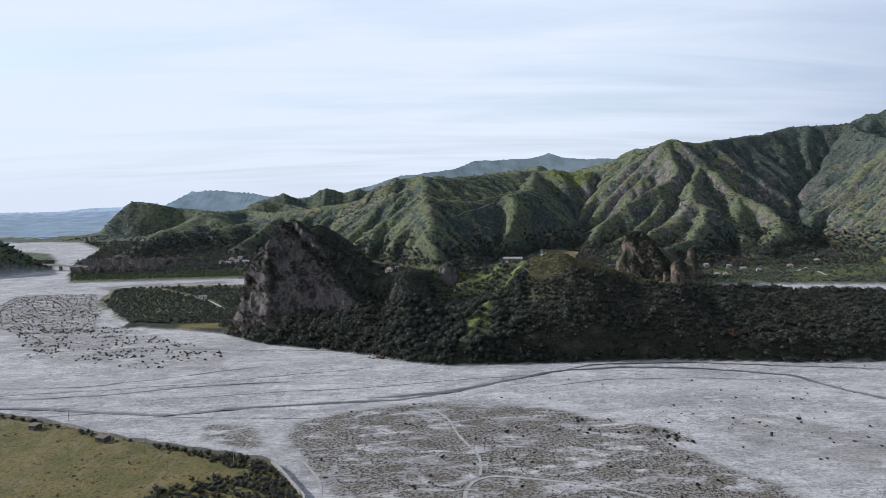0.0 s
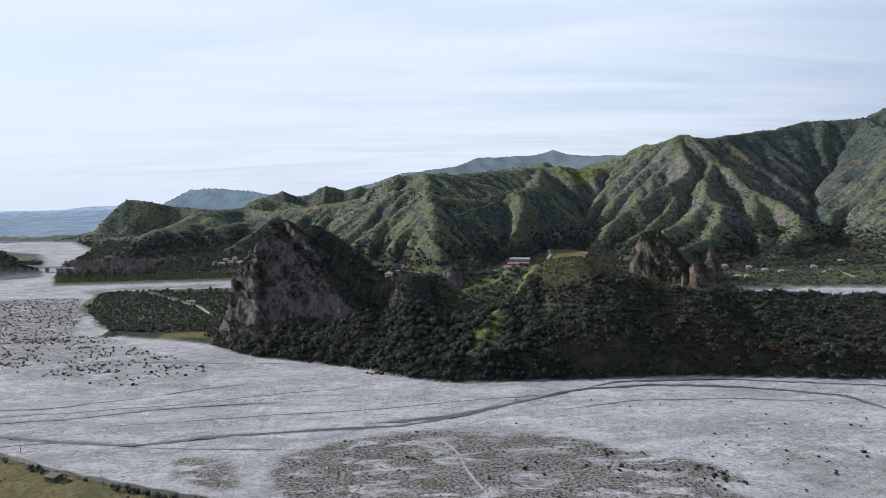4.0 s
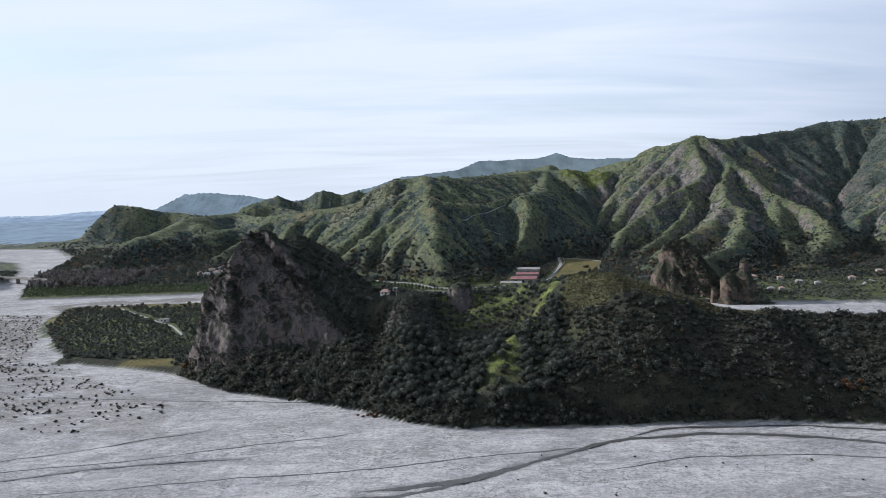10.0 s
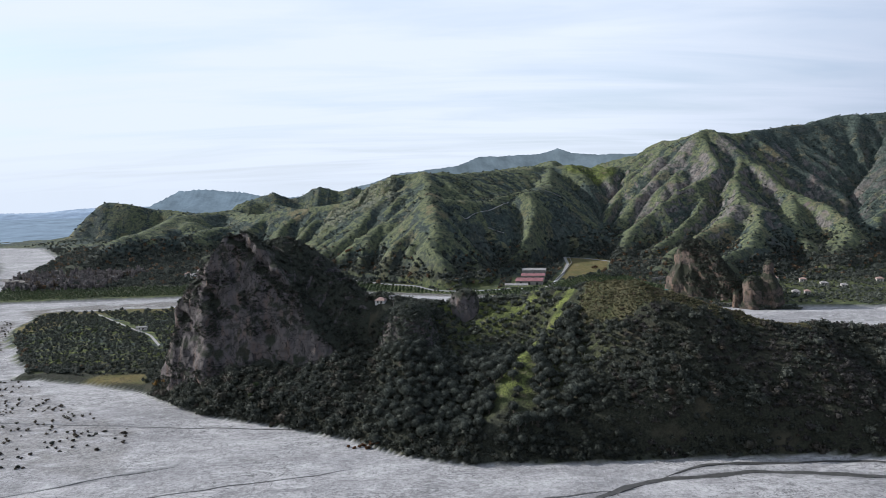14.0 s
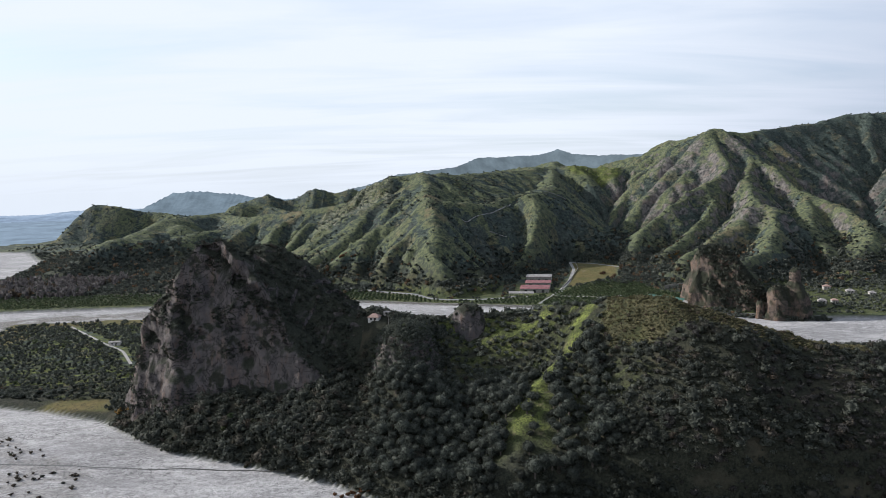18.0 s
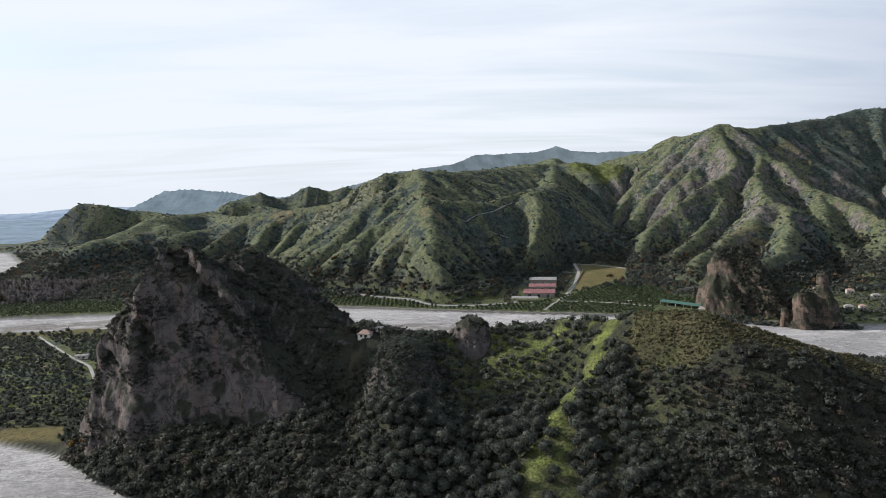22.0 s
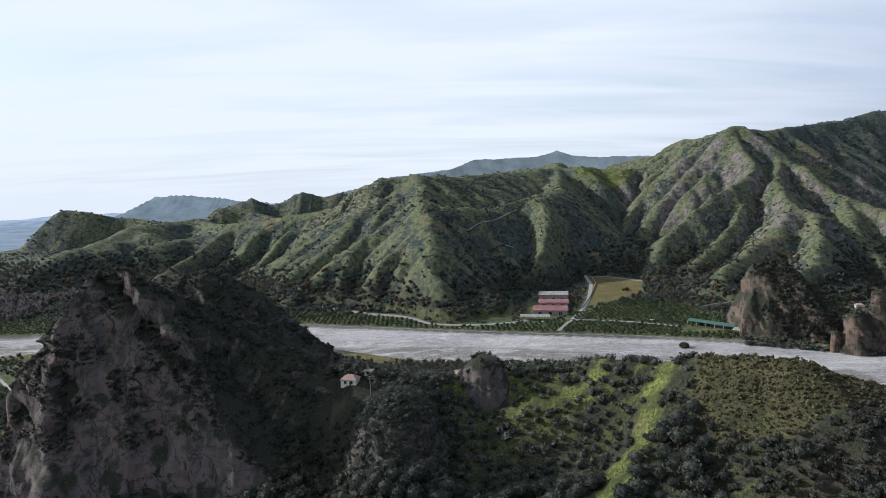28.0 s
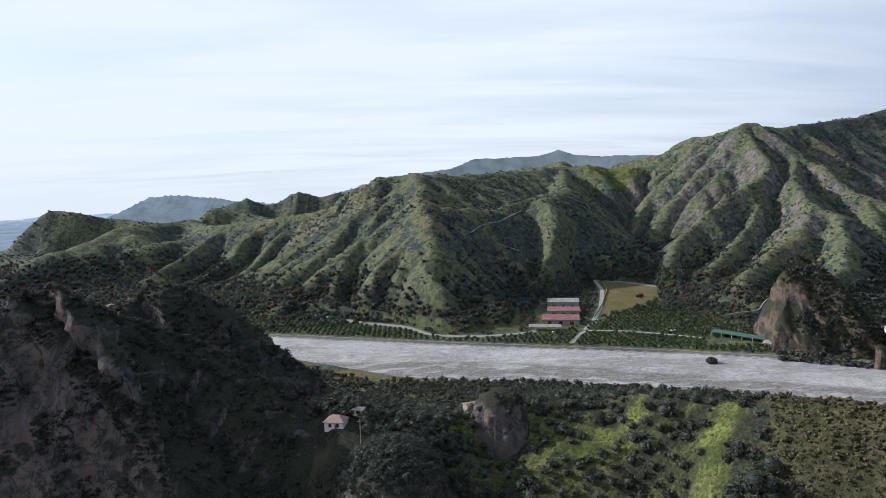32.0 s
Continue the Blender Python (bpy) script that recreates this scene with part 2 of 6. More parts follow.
    line = k.step(k.calc("ABSOLUTE", k.calc("SUBTRACT", thin, 0.5), 0.0), 0.015, 0.003)
    line2 = k.step(k.calc("ABSOLUTE", k.calc("SUBTRACT", k.noise(0.20, 6, 0.66, (0.40, 1.0, 1.0), -8, 1.3), 0.5), 0.0), 0.020, 0.004)
    gravel = k.mix(k.step(flow, 0.40, 0.58), (0.255, 0.248, 0.245), (0.374, 0.364, 0.353))
    gravel = k.mix(k.calc("MULTIPLY", k.step(thin, 0.47, 0.36), 0.65), gravel, (0.170, 0.166, 0.163))
    gravel = k.mix(k.calc("MULTIPLY", k.step(thin, 0.55, 0.64), 0.65), gravel, (0.442, 0.432, 0.418))
    gravel = k.mix(k.calc("MULTIPLY", line, k.step(k.noise(0.02, 3), 0.46, 0.56)), gravel, (0.089, 0.087, 0.085))
    gravel = k.mix(k.calc("MULTIPLY", k.calc("MULTIPLY", line2, 0.75), k.step(k.noise(0.016, 4), 0.44, 0.52)), gravel, (0.111, 0.107, 0.105))
    gravel = k.mix(k.calc("MULTIPLY", k.step(skin, 0.47, 0.36), 0.55), gravel, (0.157, 0.153, 0.150))
    gravel = k.mix(k.calc("MULTIPLY", k.step(skin, 0.55, 0.66), 0.45), gravel, (0.468, 0.457, 0.442))
    gravel = k.mix(k.calc("MULTIPLY", k.step(peb, 0.50, 0.37), 0.70), gravel, (0.119, 0.116, 0.112))
    gravel = k.mix(k.calc("MULTIPLY", k.step(peb, 0.54, 0.66), 0.45), gravel, (0.510, 0.500, 0.484))
    dots = k.noise(0.60, 8, 0.78)
    bar = k.mix(k.step(dots, 0.45, 0.54), (0.036, 0.034, 0.030), (0.205, 0.190, 0.170))
    bar = k.mix(k.calc("MULTIPLY", k.step(k.noise(0.07, 4), 0.54, 0.64), 0.6), bar, (0.085, 0.074, 0.052))
    open_bar = k.step(k.noise(0.10, 7, 0.65, (0.45, 1.0, 1.0), -28, 0.6), 0.40, 0.50)
    gravel = k.mix(k.calc("MULTIPLY", k.attr("bar"), open_bar), gravel, bar)
    gravel = k.mix(k.calc("MULTIPLY", k.attr("wet"), 0.6), gravel, (0.13, 0.128, 0.126))
    allc = k.mix(k.attr("gravel"), hill, gravel)
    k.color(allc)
    fine_h = k.calc("ADD", k.calc("MULTIPLY", k.calc("ADD", k.calc("MULTIPLY", fine, 0.5), k.calc("MULTIPLY", skin, 0.5)), 0.6), k.calc("MULTIPLY", k.calc("ADD", thin, k.calc("MULTIPLY", peb, 0.5)), 0.30))
    wild = k.calc("SUBTRACT", 1.0, k.attr("gravel"))
    k.bump(k.calc("ADD", k.calc("MULTIPLY", fine_h, 0.42), k.calc("MULTIPLY", k.calc("MULTIPLY", k.calc("ADD", k.calc("MULTIPLY", clump_n, 0.6), k.calc("MULTIPLY", speck, 0.4)), wild), 0.75)), 3.6, 0.9)
    return k.m


def rock_material(name="crag_rock", warm=(1.0, 1.0, 1.0), grow=(0.42, 0.62)):
    k = Mat(name, 0.93, 0.15)

    def dye(*v):
        return tuple(p * q for p, q in zip(v, warm))

    a, b, c = k.noise(0.05, 6, 0.6), k.noise(0.30, 8, 0.72, (1, 1, 0.6)), k.noise(1.6, 5, 0.7)
    stain = k.noise(0.16, 6, 0.65, (1.3, 1.3, 0.16))
    bed = k.noise(0.35, 6, 0.62, (0.22, 0.22, 1.6), 0, 0.6)
    col = k.mix(k.step(a, 0.35, 0.65), dye(0.090, 0.082, 0.080), dye(0.142, 0.122, 0.112))
    # hollows of the bump darkened in colour, like shade lying in them
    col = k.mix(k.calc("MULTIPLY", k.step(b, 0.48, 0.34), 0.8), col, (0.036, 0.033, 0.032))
    col = k.mix(k.calc("MULTIPLY", k.step(b, 0.56, 0.72), 0.55), col, dye(0.215, 0.185, 0.162))
    col = k.mix(k.calc("MULTIPLY", k.step(stain, 0.53, 0.64), 0.45), col, dye(0.175, 0.115, 0.082))
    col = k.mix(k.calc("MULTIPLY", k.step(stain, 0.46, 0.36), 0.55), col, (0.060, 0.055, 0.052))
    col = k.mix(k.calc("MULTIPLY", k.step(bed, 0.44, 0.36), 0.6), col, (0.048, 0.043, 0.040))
    col = k.mix(k.calc("MULTIPLY", k.step(k.noise(0.09, 7, 0.68, (1, 1, 0.9)), 0.57, 0.61), 0.8), col, (0.026, 0.030, 0.018))
    # crack lines drawn in dark colour alone
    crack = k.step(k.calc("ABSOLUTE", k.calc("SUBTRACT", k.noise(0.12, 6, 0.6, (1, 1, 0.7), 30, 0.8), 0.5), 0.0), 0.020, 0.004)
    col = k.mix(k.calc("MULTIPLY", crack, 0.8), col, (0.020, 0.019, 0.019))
    plant = k.mix(k.step(c, 0.4, 0.6), (0.012, 0.016, 0.010), (0.040, 0.044, 0.028))
    green = k.calc("MULTIPLY", k.step(k.calc("ADD", k.up(), k.calc("MULTIPLY", k.calc("SUBTRACT", b, 0.5), 0.6)), *grow), 0.92)
    k.color(k.mix(green, col, plant))
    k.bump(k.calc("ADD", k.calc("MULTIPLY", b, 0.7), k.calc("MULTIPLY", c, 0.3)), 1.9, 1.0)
    return k.m


def leaf_material(name, dark, light, odd, odd_share=0.1, grain=2.4):
    k = Mat(name, 0.7, 0.15)
    shade = k.calc("ADD", k.calc("MULTIPLY", k.island(), 0.28), k.calc("MULTIPLY", k.chance(), 0.35))
    # tones spread wider to carry sunlit tufts and shaded gaps in the colour
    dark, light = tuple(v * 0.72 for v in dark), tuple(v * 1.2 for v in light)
    t = k.attr("tint")
    col = k.mix(k.calc("ADD", shade, k.calc("MULTIPLY", t, 0.55)), dark, light)
    col = k.mix(k.step(t, 1.0 - odd_share - 0.02, 1.0 - odd_share + 0.02), col, odd)
    # shade between leaves put into the colour, at the lows of the bump
    leaf_gaps = k.noise(grain, 5, 0.72)
    k.color(k.mix(k.calc("MULTIPLY", k.step(leaf_gaps, 0.54, 0.40), 0.8), col, tuple(v * 0.45 for v in dark)))
    k.bump(leaf_gaps, 0.8 / grain, 1.0)
    glow = k.n.new("ShaderNodeBsdfTranslucent")
    blend = k.n.new("ShaderNodeMixShader")
    blend.inputs[0].default_value = 0.30
    k.l.new(k.b.inputs["Base Color"].links[0].from_socket, glow.inputs["Color"])
    k.l.new(k.b.outputs[0], blend.inputs[1])
    k.l.new(glow.outputs[0], blend.inputs[2])
    k.l.new(blend.outputs[0], k.n["Material Output"].inputs["Surface"])
    return k.m


def plain(name, a, b, scale, rough=0.85, spec=0.2, bump=0.0):
    k = Mat(name, rough, spec)
    s = k.noise(scale, 5, 0.65)
    k.color(k.mix(k.step(s, 0.35, 0.68), a, b))
    if bump:
        k.bump(s, bump)
    return k.m


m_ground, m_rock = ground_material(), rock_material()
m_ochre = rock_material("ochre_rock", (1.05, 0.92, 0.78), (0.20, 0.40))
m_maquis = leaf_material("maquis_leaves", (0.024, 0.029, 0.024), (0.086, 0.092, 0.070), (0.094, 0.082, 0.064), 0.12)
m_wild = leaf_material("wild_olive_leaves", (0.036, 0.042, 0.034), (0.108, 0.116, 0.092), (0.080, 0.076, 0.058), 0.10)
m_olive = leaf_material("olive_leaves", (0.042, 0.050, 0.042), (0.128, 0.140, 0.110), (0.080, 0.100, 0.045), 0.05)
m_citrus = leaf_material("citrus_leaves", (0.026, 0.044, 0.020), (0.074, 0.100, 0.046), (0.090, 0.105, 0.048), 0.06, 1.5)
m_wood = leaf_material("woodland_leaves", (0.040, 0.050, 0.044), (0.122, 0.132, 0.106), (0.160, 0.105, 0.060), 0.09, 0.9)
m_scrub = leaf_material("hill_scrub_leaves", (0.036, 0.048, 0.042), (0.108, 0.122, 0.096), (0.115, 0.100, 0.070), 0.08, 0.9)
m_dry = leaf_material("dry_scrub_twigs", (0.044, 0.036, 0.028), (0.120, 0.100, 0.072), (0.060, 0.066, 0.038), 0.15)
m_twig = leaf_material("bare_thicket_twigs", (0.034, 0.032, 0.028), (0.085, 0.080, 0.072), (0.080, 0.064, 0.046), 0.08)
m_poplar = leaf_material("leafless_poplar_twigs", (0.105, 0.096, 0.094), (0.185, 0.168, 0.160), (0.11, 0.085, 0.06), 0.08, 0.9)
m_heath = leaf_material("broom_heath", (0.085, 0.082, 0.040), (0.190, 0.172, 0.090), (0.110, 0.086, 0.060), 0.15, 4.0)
m_bark = plain("bark", (0.06, 0.05, 0.04), (0.14, 0.12, 0.10), 3.0)
m_road = plain("road_asphalt", (0.16, 0.16, 0.16), (0.24, 0.235, 0.23), 0.5)
m_track = plain("dirt_track", (0.20, 0.192, 0.18), (0.31, 0.298, 0.278), 0.25)
m_concrete = plain("concrete", (0.19, 0.175, 0.155), (0.31, 0.29, 0.26), 0.7, bump=0.1)
m_plaster = plain("white_plaster", (0.50, 0.47, 0.43), (0.66, 0.63, 0.58), 0.9)
m_limewash = plain("old_limewash", (0.30, 0.28, 0.255), (0.44, 0.415, 0.38), 0.9)
m_tiles = plain("red_roof_tiles", (0.20, 0.135, 0.112), (0.30, 0.215, 0.18), 1.5)
m_redroof = plain("red_metal_roof", (0.13, 0.055, 0.058), (0.27, 0.13, 0.125), 0.30, 0.7)
m_greyroof = plain("grey_sheet_roof", (0.15, 0.14, 0.13), (0.30, 0.285, 0.27), 0.35, 0.6)
m_greenroof = plain("green_sheet_roof", (0.03, 0.075, 0.06), (0.05, 0.11, 0.085), 0.35, 0.6)
m_dark = plain("dark_opening", (0.010, 0.010, 0.011), (0.02, 0.02, 0.02), 1.0, 0.4)
m_steel = plain("galvanised_steel", (0.22, 0.22, 0.22), (0.33, 0.33, 0.33), 2.0, 0.5)
m_water = plain("stream_water", (0.040, 0.040, 0.038), (0.085, 0.082, 0.076), 0.35, 0.4, 0.3, 0.05)
m_shedwood = plain("weathered_shed", (0.07, 0.06, 0.05), (0.14, 0.12, 0.10), 1.2)
m_car = plain("white_car_paint", (0.65, 0.65, 0.65), (0.74, 0.74, 0.74), 2.0, 0.3, 0.5)


# ---------------------------------------------------------------- shape of the land
def lattice(ix, iy, seed):
    v = np.sin(ix * 127.1 + iy * 311.7 + seed * 74.7) * 43758.5453
    return v - np.floor(v)


def vnoise(x, y, seed=0):
    ix, iy = np.floor(x), np.floor(y)
    fx, fy = x - ix, y - iy
    fx, fy = fx * fx * fx * (fx * (fx * 6 - 15) + 10), fy * fy * fy * (fy * (fy * 6 - 15) + 10)
    a, b = lattice(ix, iy, seed), lattice(ix + 1, iy, seed)
    c, d = lattice(ix, iy + 1, seed), lattice(ix + 1, iy + 1, seed)
    return (a + (b - a) * fx) * (1 - fy) + (c + (d - c) * fx) * fy


def fbm(x, y, octaves=4, seed=0, gain=0.5):
    total, amp, norm = 0.0, 1.0, 0.0
    for o in range(octaves):
        c, s = math.cos(0.7 * o), math.sin(0.7 * o)
        total = total + amp * vnoise((c * x - s * y) * 2.03 ** o + 17.3 * o, (s * x + c * y) * 2.03 ** o - 9.1 * o, seed + o)
        norm, amp = norm + amp, amp * gain
    return total / norm


def ridged(x, y, octaves=3, seed=0):
    total, amp, norm = 0.0, 1.0, 0.0
    for o in range(octaves):
        total = total + amp * (1 - np.abs(2 * vnoise(x * 2.1 ** o + 5.7 * o, y * 2.1 ** o + 3.3 * o, seed + o) - 1))
        norm, amp = norm + amp, amp * 0.5
    return total / norm


def smooth(v, lo, hi):
    u = np.clip((v - lo) / (hi - lo), 0, 1)
    return u * u * (3 - 2 * u)


def inside(x, y, poly):
    """Signed distance to a polygon, positive inside."""
    best, odd = np.full(np.shape(x), 1e9), np.zeros(np.shape(x), bool)
    for (ax, ay), (bx, by) in zip(poly, poly[1:] + poly[:1]):
        dx, dy = bx - ax, by - ay
        t = np.clip(((x - ax) * dx + (y - ay) * dy) / (dx * dx + dy * dy), 0, 1)
        best = np.minimum(best, np.hypot(x - ax - t * dx, y - ay - t * dy))
        if ay != by:
            odd ^= ((ay > y) != (by > y)) & (x < dx * (y - ay) / dy + ax)
    return np.where(odd, best, -best)


def along(x, y, line):
    """Distance to a polyline (x, y, z) and its height at the nearest place."""
    return run_along(x, y, line)[:2]


def run_along(x, y, line):
    """The same, with the way gone along the line, counted backwards on its other side."""
    best, height, way, gone = np.full(np.shape(x), 1e9), np.zeros(np.shape(x)), np.zeros(np.shape(x)), 0.0
    for (ax, ay, az), (bx, by, bz) in zip(line, line[1:]):
        dx, dy = bx - ax, by - ay
        size = math.hypot(dx, dy)
        t = np.clip(((x - ax) * dx + (y - ay) * dy) / (dx * dx + dy * dy), 0, 1)
        d = np.hypot(x - ax - t * dx, y - ay - t * dy)
        side = np.where((x - ax) * dy - (y - ay) * dx > 0, 1.0, -1.0)
        turn = np.arctan2(y - by, x - bx) * (t >= 1) * 25
        nearer = d < best
        height = np.where(nearer, az + t * (bz - az), height)
        way = np.where(nearer, side * (gone + t * size + 400) + turn, way)
        best = np.minimum(best, d)
        gone += size
    return best, height, way


def flat(*pts):
    return [(px, py, 0.0) for px, py in pts]


# the foot of the near ridge, the far river's edges, the levee, the near bank
FOOT = [(-374, 818), (-284, 678), (-228, 656), (-184, 633), (-131, 585), (-85, 563), (-41, 539), (-8, 512), (24, 500), (60, 499), (129, 498), (192, 495), (270, 481), (400, 465), (700, 440)]
NEAR_EDGE = [(700, 640), (500, 690), (340, 730), (259, 767), (218, 790), (164, 820), (98, 842), (25, 858), (-13, 875), (-55, 908), (-93, 936), (-180, 936), (-303, 938), (-411, 925)]
ISLAND = FOOT + NEAR_EDGE
LEVEE = [(-554, 1092), (-512, 1010), (-267, 1012), (-150, 1034), (13, 973), (119, 937), (200, 911), (269, 880), (321, 854), (420, 830), (700, 790), (1500, 740)]
NORTH = LEVEE + [(5200, 600), (5200, 5200), (-5200, 5200), (-5200, 2300), (-1500, 2000), (-1133, 1874), (-889, 1806), (-720, 1560), (-640, 1300)]
BANK = [(-620, 560), (-400, 478), (-250, 412), (-207, 393), (-165, 369), (-129, 353), (-97, 340), (-72, 329), (-50, 290), (-42, 240), (-40, 150)]
SOUTH = BANK + [(-40, -900), (-900, -900), (-900, 560)]
WEST = [(-672, 1111), (-633, 1190), (-705, 1345), (-800, 1500), (-1100, 1700), (-2000, 1800), (-2000, 700), (-800, 900)]

# main crests and spurs of the hills beyond the river
CRESTS = []


def crest(slope, breadth, *way):
    """A crest line of the hills: how steeply its flanks fall, how broad its top is, and its places."""
    CRESTS.append((slope, breadth, list(way)))


# the eastern massif, its skyline and its ribs
crest(0.55, 16, (485, 1900, 171), (530, 1850, 184), (555, 1800, 193), (567, 1710, 207), (574, 1650, 212), (583, 1610, 219), (596, 1590, 227), (619, 1590, 226), (646, 1600, 220), (682, 1615, 217), (743, 1650, 225), (806, 1680, 229), (851, 1694, 240), (910, 1710, 244), (938, 1715, 250), (973, 1720, 255), (1025, 1715, 257), (1100, 1700, 262), (1200, 1700, 298), (1700, 1800, 320))
crest(0.80, 5, (605, 1590, 225), (571, 1500, 185), (558, 1440, 155), (495, 1385, 128), (436, 1350, 109), (379, 1310, 78), (346, 1280, 59), (316, 1225, 34), (292, 1170, 18))
crest(0.85, 4, (558, 1440, 155), (531, 1400, 134), (501, 1345, 103), (457, 1300, 75), (402, 1245, 50), (351, 1190, 33))
crest(0.75, 5, (619, 1590, 224), (628, 1520, 185), (623, 1470, 163), (575, 1400, 138), (545, 1320, 115), (506, 1235, 98), (525, 1222, 94), (490, 1150, 65), (444, 1085, 47), (377, 1015, 37), (322, 960, 33))
crest(0.70, 5, (498, 1232, 97), (444, 1185, 66), (386, 1130, 48), (328, 1070, 39))
crest(0.70, 6, (634, 1490, 170), (647, 1430, 151), (656, 1370, 115), (661, 1290, 94), (660, 1220, 76), (623, 1140, 47), (548, 1060, 24))
crest(0.70, 5, (656, 1370, 115), (615, 1280, 84), (582, 1200, 56), (550, 1120, 33))
crest(0.80, 6, (867, 1700, 239), (855, 1640, 192), (830, 1560, 145), (809, 1490, 115), (799, 1430, 93))
crest(0.75, 6, (997, 1700, 259), (940, 1620, 195), (921, 1520, 127))
crest(0.75, 6, (1073, 1705, 263), (1043, 1620, 191), (929, 1500, 105))
crest(0.65, 8, (1164, 1710, 293), (1051, 1560, 198), (897, 1400, 112), (771, 1290, 66))
# rocks above the gorge
crest(0.90, 4, (563, 1700, 203), (514, 1620, 160), (469, 1560, 122), (431, 1500, 92), (396, 1430, 61))
crest(0.90, 4, (572, 1650, 209), (534, 1560, 163), (480, 1480, 127), (445, 1430, 98))
crest(0.90, 3, (481, 1640, 150), (420, 1560, 113), (374, 1500, 89), (343, 1450, 62), (305, 1400, 49))
# the middle hill and its spurs
crest(0.62, 10, (14, 1384, 152), (19, 1250, 122), (24, 1178, 105), (23, 1115, 77), (18, 1070, 55), (23, 1042, 44), (17, 1008, 23))
crest(0.62, 10, (14, 1384, 152), (-28, 1400, 150), (-49, 1410, 144), (-82, 1420, 127), (-123, 1440, 108), (-164, 1460, 99), (-241, 1500, 92), (-321, 1560, 83), (-428, 1750, 81))
crest(0.80, 4, (20, 1178, 102), (0, 1160, 87), (-21, 1138, 70), (-37, 1112, 51), (-52, 1090, 34))
crest(0.85, 3, (7, 1150, 82), (-10, 1112, 59), (-21, 1076, 35), (-27, 1050, 17))
crest(0.70, 5, (24, 1185, 107), (57, 1250, 112), (67, 1180, 84), (70, 1122, 57), (70, 1075, 33), (72, 1030, 16))
crest(0.60, 8, (57, 1250, 112), (86, 1260, 109), (113, 1280, 103), (153, 1330, 115), (223, 1440, 121))
crest(0.85, 4, (-25, 1330, 109), (-33, 1280, 92), (-63, 1215, 57), (-81, 1160, 30), (-94, 1120, 16))
crest(0.85, 3, (-49, 1290, 86), (-81, 1232, 54), (-105, 1185, 31), (-120, 1150, 20))
crest(0.85, 4, (-114, 1340, 85), (-139, 1300, 69), (-158, 1262, 50), (-171, 1222, 34), (-181, 1190, 24))
crest(0.85, 3, (-85, 1300, 76), (-117, 1245, 50), (-136, 1210, 32), (-146, 1175, 20))
crest(0.80, 4, (-178, 1390, 83), (-198, 1345, 63), (-210, 1295, 42), (-221, 1245, 25))
crest(0.80, 4, (-235, 1450, 80), (-253, 1385, 56), (-266, 1335, 38), (-276, 1285, 25))
crest(0.75, 5, (-307, 1530, 78), (-324, 1470, 64), (-338, 1430, 50), (-353, 1380, 36))
# behind the factory, towards the gorge
crest(0.60, 12, (361, 2000, 182), (300, 1700, 158), (236, 1440, 120), (186, 1310, 114), (179, 1250, 87), (167, 1195, 65), (142, 1140, 44), (109, 1090, 26))
crest(0.75, 4, (236, 1440, 122), (250, 1390, 100), (247, 1320, 71), (226, 1250, 47))
crest(0.75, 4, (367, 1690, 149), (333, 1560, 104), (324, 1470, 71), (287, 1370, 45))
crest(0.40, 30, (14, 1384, 148), (120, 1560, 148), (300, 1720, 160), (480, 1710, 158))
# the far east
crest(0.60, 12, (1100, 1700, 262), (950, 1300, 190), (830, 1080, 105), (720, 940, 28))
crest(0.60, 12, (1500, 1760, 310), (1300, 1300, 220), (1150, 1000, 90), (1050, 880, 24))
# the lower hills of the west
crest(0.75, 8, (-570, 2400, 85), (-528, 2400, 96), (-494, 2400, 110), (-465, 2400, 118), (-443, 2400, 112), (-417, 2400, 98), (-374, 2400, 107), (-347, 2400, 127), (-318, 2400, 137), (-294, 2400, 129), (-260, 2400, 116), (-230, 2400, 126), (-204, 2400, 130), (-169, 2400, 120), (-101, 2350, 112), (100, 2200, 150), (361, 2000, 180))
crest(1.00, 8, (-889, 2050, 68), (-867, 2060, 93), (-852, 2060, 103), (-809, 2060, 100), (-728, 2060, 85), (-690, 2060, 77), (-573, 2000, 67))
crest(1.00, 8, (-466, 1990, 76), (-456, 2000, 101), (-409, 2000, 94), (-363, 1980, 86), (-307, 1900, 75))
crest(0.42, 14, (-428, 1750, 82), (-469, 1680, 81), (-492, 1600, 79), (-511, 1550, 69), (-528, 1480, 57), (-532, 1400, 48), (-548, 1300, 19))
crest(0.50, 8, (-450, 1560, 72), (-488, 1500, 57), (-511, 1440, 45), (-533, 1370, 32))
crest(0.45, 12, (-387, 1560, 61), (-455, 1500, 48), (-520, 1430, 39))
crest(0.60, 10, (-640, 1185, 8), (-673, 1172, 36), (-700, 1150, 56), (-860, 1150, 100), (-1200, 1250, 160))


def grass_lane(x, y):
    """Distance to the open meadow strips between the olive rows, uneven along their way."""
    d, _ = along(x, y, flat((32, 500), (40, 535), (50, 560), (64, 578), (80, 596), (98, 620), (114, 642)))
    e, _ = along(x, y, flat((49, 512), (53, 535), (58, 560)))
    f, _ = along(x, y, flat((20, 636), (48, 630), (70, 634), (92, 654)))
    return np.minimum.reduce([d - 2.8, e - 1.8, f]) - 13 * (fbm(x / 9, y / 6, 3, 46) - 0.45)


